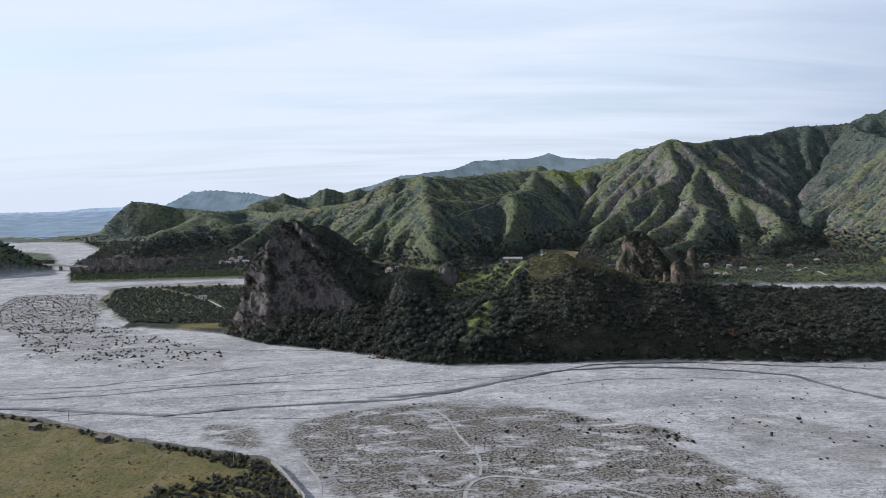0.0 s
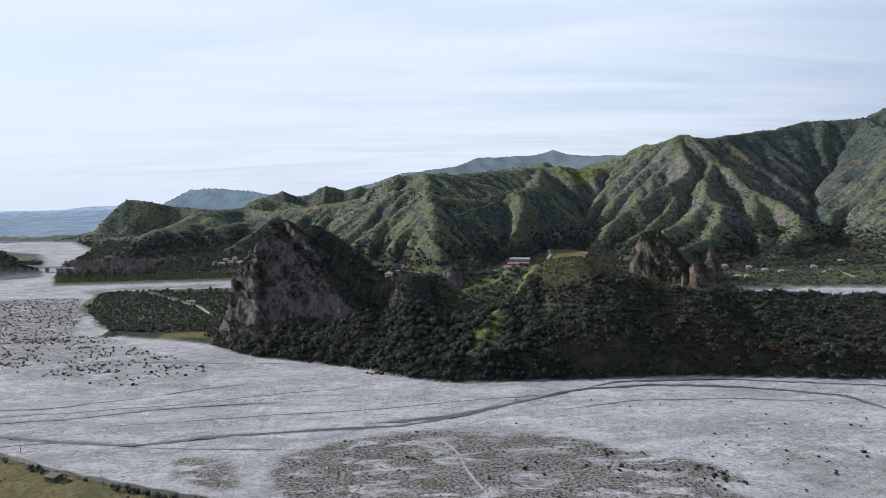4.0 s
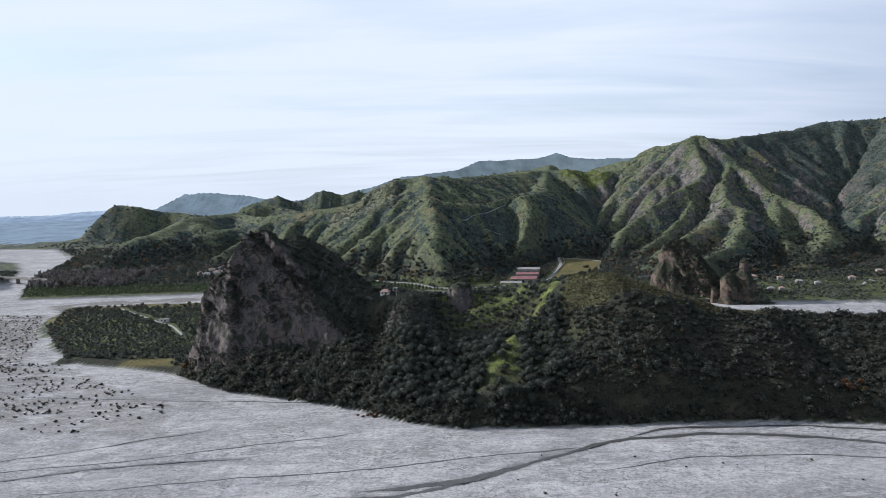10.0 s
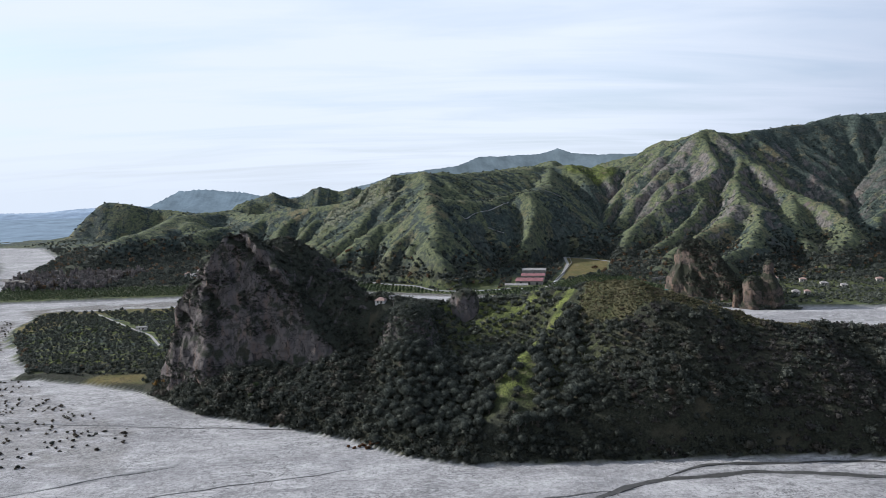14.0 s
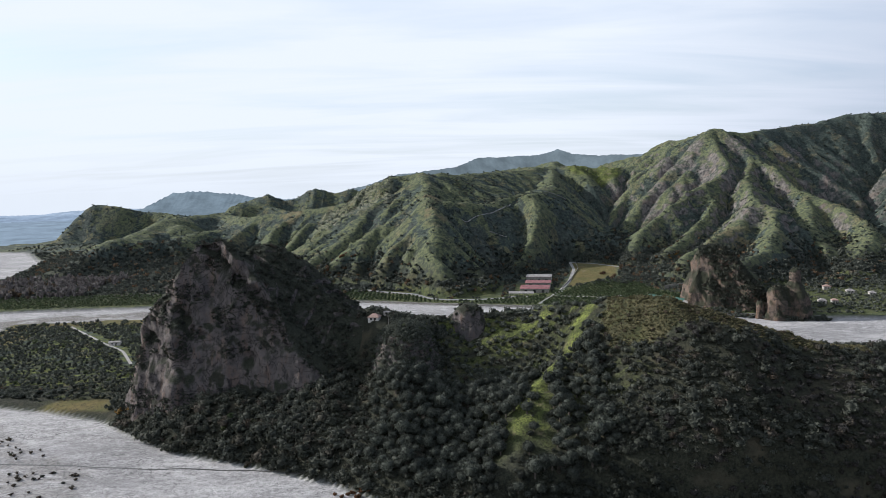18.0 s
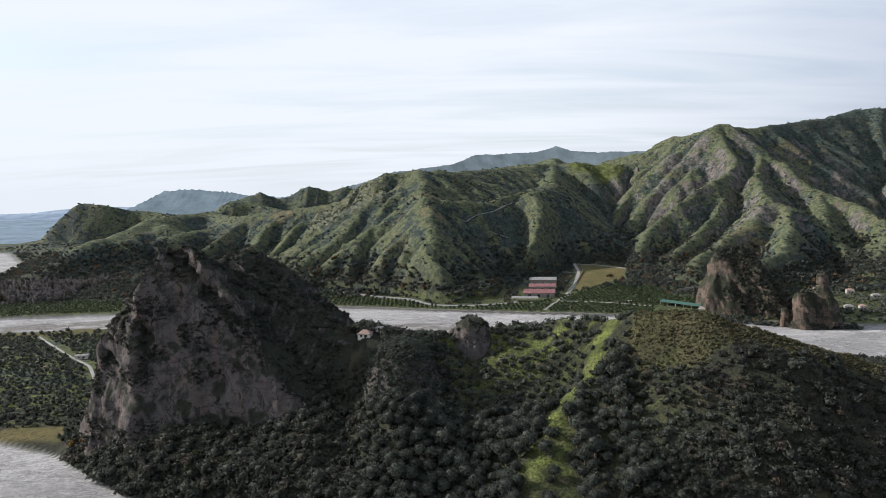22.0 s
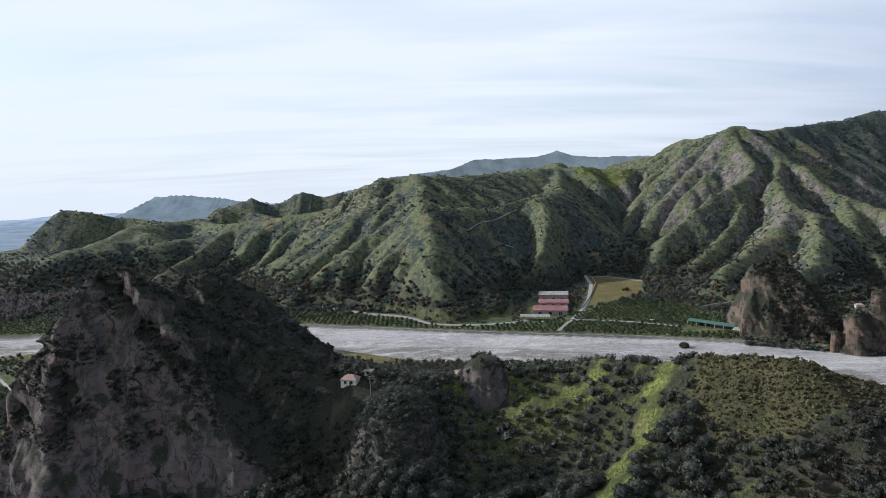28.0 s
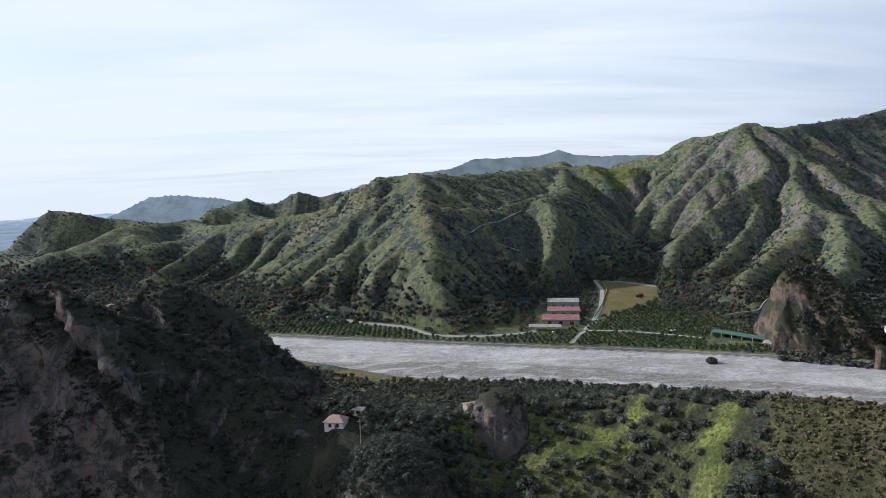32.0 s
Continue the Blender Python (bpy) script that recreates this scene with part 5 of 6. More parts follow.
for cv, cu, cf, n, nm, lab in ((out_v, out_up, out_free, 1450, "outcrop_bushes", "bushes over the ochre outcrop"), (bump_v, bump_up, bump_free, 40, "knoll_bushes", "bushes around the dark knoll"), (knob_v, knob_up, knob_free, 640, "spur_bushes", "pale prickly scrub draping the rock spur"), (pil_v, pil_up, pil_free, 90, "pillar_bushes", "sparse bushes at the pillar shoulder")):
    i = np.where(cf & (cu > (0.18 if n > 600 else 0.30)) & ((n < 1400) | ((cv[:, 0] > 286 + 7 * np.sin(cv[:, 2] / 5)) & (cv[:, 1] < 915))))[0]
    i = rr.choice(i, min(n, len(i)), False)
    scatter(nm, FAR if nm == "outcrop_bushes" else MIDDLE, cv[i], (0.7 + 1.1 * rr.rand(len(i))) * (1.5 if n > 650 else 1.0), m_olive if nm == "spur_bushes" else m_maquis, lab, "scrub", seed=n, sink=0.3)

r = np.random.RandomState(83)
bx, by = r.uniform(262, 372, 240), r.uniform(-5, 9, 240)
by = np.interp(bx, [262, 280, 300, 330, 372], [884, 872, 860, 838, 832]) + by
ok = off_crags(bx, by)
scatter("river_rock_brush", FAR, on_ground(bx[ok], by[ok]), 1.3 + 2.2 * r.rand(ok.sum()) ** 1.6, m_wood, "dark brush along the foot of the river rocks", "scrub", seed=84)
# groves on the western flat
gx, gy, r = spread_out(-440, -120, 640, 945, 4.4, 25, 0.3)
ok = (inside(gx, gy, ISLAND) > 6) & off_crags(gx, gy) & (ground_z(gx, gy) < 14) & (inside(gx, gy, SPIT) < 2) & (gx < -118)
d, _ = along(gx, gy, flat((-335, 905), (-300, 858), (-240, 790), (-215, 740)))
ok &= (d > 4) & (gy < 900 + 30 * r.rand(len(gx))) & (r.rand(len(gx)) < 0.88)
scatter("flat_grove", FAR, on_ground(gx[ok], gy[ok]), 1.3 + 1.4 * r.rand(ok.sum()) ** 1.5, m_olive, "olive and citrus grove on the river flat", "olive grove", seed=14)
edge_x = np.linspace(0, 1, 150)
line = np.array([(-284, 684), (-262, 676), (-236, 672)])
ex, ey = np.interp(edge_x, [0, 0.5, 1], line[:, 0]) + r.uniform(-5, 5, 150), np.interp(edge_x, [0, 0.5, 1], line[:, 1]) + r.uniform(0, 14, 150)
tx = np.linspace(0, 1, 170)
ex, ey = np.r_[ex, np.interp(tx, [0, 1], [-374, -284]) + r.uniform(-2, 7, 170)], np.r_[ey, np.interp(tx, [0, 1], [818, 680]) + r.uniform(-1, 5, 170)]
scatter("bank_bushes", MIDDLE, on_ground(ex, ey), 0.9 + 1.5 * r.rand(320), m_wood, "dark bushes along the river flat's bank", "scrub", seed=15)

# bush belt along the far river's near edge
gx, gy, r = spread_out(-95, 420, 690, 930, 3.6, 35)
di = inside(gx, gy, ISLAND)
ok = (di > 18) & (di < 58) & (gy > crest_y(gx) + 40) & (r.rand(len(gx)) < 0.55)
scatter("river_belt", FAR, on_ground(gx[ok], gy[ok]), 1.2 + 1.5 * r.rand(ok.sum()), m_maquis, "belt of bushes behind the far gravel bank", "scrub", seed=16)

# citrus orchards beyond the levee, in rows
gx, gy = np.meshgrid(np.arange(-140, 330, 4.6), np.arange(0, 180, 5.2))
lev = np.interp(gx, *zip(*LEVEE))
gy = lev + 6 + gy
r = np.random.RandomState(41)
gx, gy = gx.ravel() + r.uniform(-0.7, 0.7, gx.size), gy.ravel() + r.uniform(-0.7, 0.7, gx.size)
top = np.interp(gx, [-140, -107, -72, -5, 15, 48, 100, 125, 165, 200, 262, 280, 330], [1110, 1108, 1066, 1018, 982, 972, 975, 985, 1020, 1050, 1108, 985, 900])
ok = (gy < top) & (inside(gx, gy, FIELD) < -4) & off_crags(gx, gy) & (r.rand(len(gx)) < 0.95)
d, _ = along(gx, gy, flat((123, 932), (141, 974), (152, 1000)))
d2, _ = along(gx, gy, flat((150, 985), (180, 978), (216, 955), (245, 935)))
ok &= (d > 3) & (d2 > 4.5) & (np.hypot((gx - 254) / 24, (gy - 928) / 14) > 1)
scatter("citrus_orchard", FAR, on_ground(gx[ok], gy[ok]), 1.75 + 0.5 * r.rand(ok.sum()), m_citrus, "citrus orchard in straight rows behind the levee", "orchard", seed=17)

gx, gy, r = spread_out(-130, 320, 960, 1240, 5.0, 44)
ok = (inside(gx, gy, VALLEY) > 2) & (gy > np.interp(gx, [-140, -107, -72, -5, 15, 48, 100, 125, 165, 200, 262, 280, 330], [1110, 1108, 1066, 1018, 982, 972, 975, 985, 1020, 1050, 1108, 985, 900]) + 3) & (inside(gx, gy, FIELD) < -3)
ok &= (np.abs((gx - 138) * 0.974 + (gy - 1040) * -0.225) > 21) | (gy < 975) | (gy > 1108)
ok &= off_crags(gx, gy) & (r.rand(len(gx)) < 0.85)
for line in ([(-118, 1122), (-106, 1116), (-72, 1080), (-40, 1052), (-8, 1033), (2, 1018), (12, 1000), (28, 988), (60, 982), (98, 988), (112, 1010)], [(150, 990), (165, 1020), (190, 1080), (215, 1160), (228, 1240)], [(226, 1236), (256, 1216), (286, 1165), (298, 1110), (305, 1060)]):
    ok &= along(gx, gy, flat(*line))[0] > 5
scatter("valley_trees", FAR, on_ground(gx[ok], gy[ok]), 1.7 + 1.5 * r.rand(ok.sum()) ** 1.5, m_wood, "dark garden trees round the factory and lanes", "trees", seed=36)

# more orchards on the western plain
gx, gy, r = spread_out(-560, -140, 1010, 1190, 5.2, 45, 0.2)
lev = np.interp(gx, *zip(*LEVEE))
ok = (gy > lev + 5) & (gy < lev + 75 + 20 * r.rand(len(gx))) & (ground_z(gx, gy) < 14)
scatter("west_orchard", TINY, on_ground(gx[ok], gy[ok]), 1.7 + 0.8 * r.rand(ok.sum()), m_citrus, "orchard rows on the western plain", "orchard", seed=18)

# groves and thickets of the eastern side valley
gx, gy, r = spread_out(335, 900, 800, 1020, 5.5, 46)
ok = (inside(gx, gy, NORTH) > 3) & (ground_z(gx, gy) < 16) & (r.rand(len(gx)) < (0.35 + 0.6 * smooth(fbm(gx / 35, gy / 35, 3, 67), 0.42, 0.55)) * (1 - 0.85 * patches(gx, gy, VALLEY_MEADOWS, 102))) & off_crags(gx, gy)
scatter("eastern_groves", TINY, on_ground(gx[ok], gy[ok]), 1.6 + 1.9 * r.rand(ok.sum()), m_olive, "olive groves and thickets of the side valley", "olive grove", seed=26)
gx, gy, r = spread_out(-900, -625, 1050, 1350, 6.0, 47)
ok = (inside(gx, gy, WEST) > 4) & (r.rand(len(gx)) < 0.8)
scatter("west_hill_woods", TINY, on_ground(gx[ok], gy[ok]), 2.2 + 2.0 * r.rand(ok.sum()), m_wood, "dark woods on the western river hill", "woodland", seed=27)
# the near field: rank growth along the flood wall, tufts in the grass
gx, gy, r = spread_out(-260, -40, 235, 420, 2.6, 48)
ds = inside(gx, gy, SOUTH)
belt = (ds > 2.6) & (ds < 5.5 + 10 * smooth(gx, -140, -70)) & (r.rand(len(gx)) < 0.35 + 0.5 * smooth(gx, -150, -80))
belt |= (ds > 1) & (gx > -118) & (gy < 318 + 0.2 * (gx + 60)) & (gy > 262) & (r.rand(len(gx)) < 0.75 * (fbm(gx / 14, gy / 14, 3, 68) > 0.42))
scatter("bank_thicket", MIDDLE, on_ground(gx[belt], gy[belt]), 0.9 + 1.3 * r.rand(belt.sum()), m_maquis, "rank dark bushes behind the flood wall", "scrub", seed=28)
tuft = (ds > 3) & ~belt & (r.rand(len(gx)) < 0.32 * smooth(fbm(gx / 16, gy / 16, 3, 69), 0.38, 0.6))
scatter("field_tufts", TUFT, on_ground(gx[tuft], gy[tuft]), 0.25 + 0.6 * r.rand(tuft.sum()) ** 3, m_dry, "dry weed tufts in the yellow-green field", "weeds", seed=29)

# woods and scrub of the hills
gx, gy, r = spread_out(-900, 1150, 985, 1760, 6.2, 51)
z = ground_z(gx, gy)
dn = inside(gx, gy, NORTH)
wood = fbm(gx / 70, gy / 70, 4, 61)
foot = np.clip(1 - (z - 6) / 45, 0, 1)
wash = sampled(EX, EY, FLOW, gx, gy)
chance = 0.03 + 0.30 * smooth(wood, 0.46, 0.60) + 0.28 * foot + 0.30 * smooth(wash, 1.0, 3.0) + 0.55 * (1 - smooth(crest_at(gx, gy), 0.15, 0.5)) + 0.7 * patches(gx, gy, WOODS_AND_SHADE, 104) - 0.6 * patches(gx, gy, MEADOWS + BARE_ROCKS, 101)
open_land = (inside(gx, gy, FIELD) > -4) | ((gx > -130) & (gx < 300) & (gy < 1050)) | ((gx > 95) & (gx < 200) & (gy < 1130)) | ((z < 12) & (gx < -140) & (gy < np.interp(gx, *zip(*LEVEE)) + 90))
ok = (dn > 5) & ~open_land & (r.rand(len(gx)) < chance) & off_crags(gx, gy)
lowland = z < 40
a, b = ok & lowland, ok & ~lowland
scatter("valley_woods", FAR, on_ground(gx[a], gy[a]), 1.9 + 2.4 * r.rand(a.sum()) ** 1.5, m_wood, "mixed woodland with autumn crowns at the hill foot", "woodland", seed=19)
scatter("hill_scrub", TINY, on_ground(gx[b], gy[b]), 0.9 + 2.3 * r.rand(b.sum()) ** 2.0, m_scrub, "scattered scrub over the green hills", "scrub", seed=20)
gx, gy, r = spread_out(-300, 700, 1000, 1420, 6.5, 52)
z = ground_z(gx, gy)
ok = (inside(gx, gy, NORTH) > 5) & (z > 14) & (r.rand(len(gx)) < 0.75 * smooth(fbm(gx / 40, gy / 40, 4, 64), 0.48, 0.60)) & off_crags(gx, gy)
gx2, gy2, r2 = spread_out(-420, 700, 1000, 1330, 5.6, 57)
z2 = ground_z(gx2, gy2)
ok2 = (inside(gx2, gy2, NORTH) > 6) & (inside(gx2, gy2, VALLEY) < -2) & (z2 > 4) & (r2.rand(len(gx2)) < 0.95 * (1 - smooth(z2, 10, 30))) & off_crags(gx2, gy2) & ((gx2 > -140) | (gy2 > np.interp(gx2, *zip(*LEVEE)) + 92))
scatter("foot_woods", FAR, on_ground(gx2[ok2], gy2[ok2]), 1.8 + 2.4 * r2.rand(ok2.sum()), m_wood, "dark wooded foot of the hills", "woodland", seed=31)
scatter("slope_scrub", TINY, on_ground(gx[ok], gy[ok]), 1.0 + 1.5 * r.rand(ok.sum()) ** 1.5, m_scrub, "low scrub over the spurs of the hills", "scrub", seed=21)
gx, gy, r = spread_out(-175, -28, 1290, 1436, 3.0, 55)
z = ground_z(gx, gy) / 5.5
ok = (terraced(gx, gy) > 0.5) & (z - np.floor(z) > 0.15) & (z - np.floor(z) < 0.9) & (r.rand(len(gx)) < 0.8)
scatter("terrace_hedge", TINY, on_ground(gx[ok], gy[ok]), 0.7 + 0.9 * r.rand(ok.sum()), m_scrub, "scrub along the edges of old terraces", "scrub", seed=33)
gx, gy, r = spread_out(-950, 300, 1800, 2500, 13.0, 53)
z = ground_z(gx, gy)
ok = (inside(gx, gy, NORTH) > 5) & (r.rand(len(gx)) < 0.55)
scatter("far_woods", TINY, on_ground(gx[ok], gy[ok]), 2.2 + 2.6 * r.rand(ok.sum()) ** 1.5, m_scrub, "far woods over the lower hills", "woodland", seed=22)
gx, gy, r = spread_out(-640, -420, 1090, 1260, 8.0, 54)
ok = (inside(gx, gy, NORTH) > 2) & (ground_z(gx, gy) < 20) & (r.rand(len(gx)) < 0.6)
scatter("bare_trees", TALL, on_ground(gx[ok], gy[ok]), 2.6 + 2.0 * r.rand(ok.sum()), m_poplar, "leafless grey-brown riverside trees", "trees", seed=23)

# scrub on the gravel bars
rr = np.random.RandomState(71)
bush_me = [mesh_of("river_bush", v, q, m_dry if k % 3 else m_maquis, rounded(q)) for k, (v, q) in enumerate(clump(16, 140 + k, 0.45, 0.8) for k in range(6))]
cand = []
for poly, n, lo, hi in ((BARS[0], 90, 0.35, 0.9), (BARS[2], 420, 0.5, 1.25), (BARS[4], 30, 0.3, 0.9), (BARS[6], 34, 0.35, 1.1), (BARS[3], 40, 0.6, 1.6)):
    xs, ys = zip(*poly)
    while n:
        bx, by = rr.uniform(min(xs), max(xs)), rr.uniform(min(ys), max(ys))
        if inside(np.array([bx]), np.array([by]), poly)[0] > 1 and vnoise(np.array([bx / 26]), np.array([by / 9]), 5)[0] > 0.42:
            cand.append((bx, by, rr.uniform(lo, hi)))
            n -= 1
for k in range(80):
    cand.append((rr.uniform(40, 330), rr.uniform(330, 470), 0.25 + 0.5 * rr.rand() ** 2))
for bx, by, s in ((131, 343, 1.3), (209, 366, 1.3), (46, 361, 1.4), (240, 352, 0.8), (160, 330, 0.7), (190, 420, 0.6), (120, 440, 0.6), (80, 415, 0.6), (150, 395, 0.7), (225, 400, 0.8)):
    cand.append((bx, by, s))
cand.sort(key=lambda p: math.hypot(p[0], p[1] - 220))
far_bush = np.array(cand[285:])
scatter("river_scrub", MIDDLE, on_ground(far_bush[:, 0], far_bush[:, 1]), far_bush[:, 2] * 1.15, m_dry, "dry bushes scattered over the further gravel bars", "scrub", seed=37)
for n, (bx, by, s) in enumerate(cand[:285]):
    o = tagged(new("river_bush", bush_me[n % 6]), "small dry bush on the gravel river bed", "bush", group="river bed bushes")
    o.matrix_world = Matrix.LocRotScale((bx, by, float(ground_z(bx, by)) - 0.1 * s), Euler((0, 0, n * 2.1)), (s * 1.2, s * 1.2, s))
gx, gy, r = spread_out(-90, 180, 230, 426, 1.9, 73)
dd = inside(gx, gy, BARS[0])
ok = (dd > 1) & (fbm(gx / 16, gy / 9, 3, 92) > 0.46) & (r.rand(len(gx)) < 0.55)
scatter("bar_scrub", TUFT, on_ground(gx[ok], gy[ok]), 0.22 + 0.38 * r.rand(ok.sum()) ** 2, m_dry, "low dry plants scattered over the gravel bar", "scrub", seed=24)
gx, gy, r = spread_out(-520, -300, 620, 900, 4.0, 74)
ok = (inside(gx, gy, BARS[3]) > 1) & (r.rand(len(gx)) < 0.6)
scatter("west_bar_scrub", TUFT, on_ground(gx[ok], gy[ok]), 0.5 + 0.9 * r.rand(ok.sum()) ** 2, m_dry, "dry scrub over the western gravel bar", "scrub", seed=25)


def thicket(name, label, cx, cy, lx, ly, size, n, material, seed):
    r = np.random.RandomState(seed)
    ax, ay = cx + lx * r.uniform(-1, 1, n), cy + ly * r.uniform(-1, 1, n)
    return scatter(name, NEAR[:3], on_ground(ax, ay), size * (0.6 + 0.6 * r.rand(n)), material, label, "thicket", kind="", seed=seed, sink=0.2)


m_rust = leaf_material("rusty_leaves", (0.075, 0.040, 0.022), (0.160, 0.085, 0.045), (0.10, 0.07, 0.03), 0.1)
m_gold = leaf_material("golden_leaves", (0.12, 0.075, 0.02), (0.22, 0.13, 0.035), (0.18, 0.09, 0.03), 0.1)
thicket("rust_thicket", "low reddish-brown thicket on the river edge", -31, 526, 8, 2, 1.3, 16, m_rust, 301)
thicket("rust_thicket", "rusty broadleaf thicket at the ridge foot", 238, 498, 6, 3, 2.6, 12, m_rust, 302)
thicket("shore_thicket", "round brown thicket alone on the far gravel bed", 213, 880, 3.0, 2.0, 2.6, 16, m_dry, 303)
thicket("pale_thicket", "pale green bush below the crag", -100, 583, 3, 3, 2.4, 6, m_citrus, 304)
thicket("ochre_thicket", "ochre-topped broad bush below the crag", -84, 579, 5, 3, 3.0, 9, m_dry, 305)
thicket("ochre_thicket", "golden bush beside the crag's foot", -172, 632, 5, 4, 2.6, 9, m_gold, 306)
thicket("twig_bush", "leafless twiggy bush on the river edge", -84, 561, 2.5, 1.5, 1.6, 5, m_dry, 307)
for bx, by, s in ((-104, 1174, 4.0), (-122, 1150, 4.5), (-88, 1168, 3.5), (372, 1195, 4.2), (360, 1180, 3.2), (245, 1120, 4.0), (330, 880, 3.0), (372, 872, 3.6), (-470, 1190, 5.0), (-440, 1180, 4.4)):
    thicket("autumn_trees", "orange-brown autumn trees at the hill foot", bx, by, s, s, 2.6, 5, m_rust if int(bx) % 3 else m_gold, int(abs(bx)) + 7)

# ---------------------------------------------------------------- banks, roads, tracks
tagged(new("levee_wall", ribbon("levee_wall", LEVEE[2:9], 0.8, 0.2, m_concrete, 6, 1.0)), "low grey concrete levee wall along the far river", "wall", kind="structure")
tagged(new("bank_wall", ribbon("bank_wall", BANK[1:], 0.9, 0.3, m_concrete, 5, 2.1)), "weathered concrete flood wall along the near bank", "wall", kind="structure")
ROADS = [
    ("valley_road", "pale two-lane valley road at the hill foot", m_road, 6.5, [(-118, 1122), (-106, 1116), (-72, 1080), (-40, 1052), (-8, 1033), (2, 1018), (12, 1000), (28, 988), (60, 982), (98, 988), (108, 996)]),
    ("farm_track", "pale dirt track through the orchards", m_track, 3.5, [(123, 936), (132, 955), (141, 974), (150, 988), (180, 981), (216, 958), (236, 944)]),
    ("field_lane", "pale lane beside the walled field", m_track, 4.0, [(150, 990), (165, 1020), (190, 1080), (215, 1160), (228, 1240)]),
    ("hill_road", "narrow road climbing along the hill foot", m_road, 5.0, [(226, 1236), (256, 1216), (286, 1165), (298, 1110), (305, 1060)]),
    ("river_track", "pale vehicle track over the gravel bar", m_track, 1.8, [(16, 250), (18, 288), (21, 303), (30, 310), (52, 304), (83, 293), (98, 281), (120, 262)]),
    ("river_track", "pale vehicle track over the gravel bar", m_track, 1.4, [(27, 310), (29, 326), (28, 336), (22, 352), (18, 370), (17, 385), (8, 402)]),
    ("river_track", "pale vehicle track over the gravel bar", m_track, 1.2, [(-36, 255), (-42, 285), (-46, 310), (-58, 334), (-80, 352)]),
    ("hill_path", "pale footpath winding over the middle hill", m_track, 1.6, [(64, 1204), (82, 1226), (103, 1242), (122, 1265), (136, 1282), (150, 1313)]),
    ("hill_path", "pale footpath on the wooded hill flank", m_track, 1.4, [(104, 1208), (120, 1216), (130, 1211)]),
    ("hill_path", "pale farm lane over the hill terrace", m_track, 2.4, [(218, 1392), (239, 1402), (260, 1411)]),
    ("meadow_track", "pale farm track over the side valley meadow", m_track, 3.0, [(526, 920), (562, 960), (556, 924), (543, 878)]),
    ("grove_track", "pale track through the grove on the flat", m_track, 2.2, [(-340, 908), (-300, 858), (-270, 822), (-240, 790), (-215, 745)]),
]



def stream(line, width, seed):
    """Shallow water in an uneven channel, a sheet with a rim below the gravel."""
    p = np.array(line, float)
    seg = np.r_[0, np.cumsum(np.hypot(*np.diff(p, axis=0).T))]
    u = np.arange(0, seg[-1], 1.6)
    p = np.stack((np.interp(u, seg, p[:, 0]), np.interp(u, seg, p[:, 1])), 1)
    for _ in range(14):
        p[1:-1] = (p[:-2] + 2 * p[1:-1] + p[2:]) / 4
    d = np.gradient(p, axis=0)
    nrm = np.stack((-d[:, 1], d[:, 0]), 1) / np.maximum(np.hypot(*d.T), 1e-6)[:, None]
    p = p + nrm * (5 * (fbm(u / 34, u * 0 + seed, 3, seed) - 0.5))[:, None]
    taper = smooth(u, 0, 25) * smooth(-u, -seg[-1], -seg[-1] + 25)
    wa = width * (0.25 + 1.3 * fbm(u / 9, u * 0 + 2, 3, seed + 1)) * (0.15 + 0.85 * taper)
    wb = width * (0.25 + 1.3 * fbm(u / 9, u * 0 + 7, 3, seed + 2)) * (0.15 + 0.85 * taper)
    z = ground_z(*p.T)
    for _ in range(8):
        z[1:-1] = (z[:-2] + 2 * z[1:-1] + z[2:]) / 4
    a, b = p + nrm * wa[:, None], p - nrm * wb[:, None]
    z = np.maximum(z, np.maximum(ground_z(*a.T), ground_z(*b.T)) - 0.05) + 0.10
    n = len(p)
    v = np.concatenate((np.c_[a, z - 0.5], np.c_[a, z], np.c_[b, z], np.c_[b, z - 0.5]))
    q = np.concatenate([np.stack((i := np.arange(n - 1) + k * n, i + 1, i + 1 + n, i + n), 1) for k in range(3)])
    tagged(new("stream", mesh_of("stream", v, q, m_water, False)), "shallow grey stream winding over river gravel", "stream", kind="structure")


for n, (line, width) in enumerate(STREAMS):
    stream(line, width * 0.85, 200 + n)
for n, line in enumerate(([(-30, 500), (-90, 487), (-150, 470), (-210, 462), (-300, 455)], [(90, 470), (30, 462), (-30, 450), (-100, 446), (-180, 438)], [(-40, 545), (-110, 560), (-180, 572), (-260, 585), (-330, 625)], [(230, 440), (180, 450), (130, 452), (80, 440)], [(-60, 395), (-120, 400), (-190, 415), (-260, 410)])):
    stream(line, 0.45, 220 + n)
for name, label, material, width, line in ROADS:
    tagged(new(name, ribbon(name, line, width, 0.12, material)), label, "road" if "road" in name else "track", kind="structure")
tagged(new("road_wall", ribbon("road_wall", [(-75, 1076), (-42, 1046), (-10, 1027), (-2, 1014)], 0.6, -0.4, m_concrete, 5, 1.2)), "concrete retaining wall under the valley road", "wall", kind="structure")
tagged(new("cut_wall", ribbon("cut_wall", [(286, 1010), (300, 1018), (322, 1024), (340, 1036)], 0.8, 0.0, m_concrete, 5, 4.5)), "pale concrete wall along the hill road", "wall", kind="structure")
tagged(new("field_wall", ribbon("field_wall", [(172, 1040), (196, 1095), (222, 1165), (234, 1232)], 0.5, 0.0, m_concrete, 6, 1.4)), "stone wall along the dry field", "wall", kind="structure")


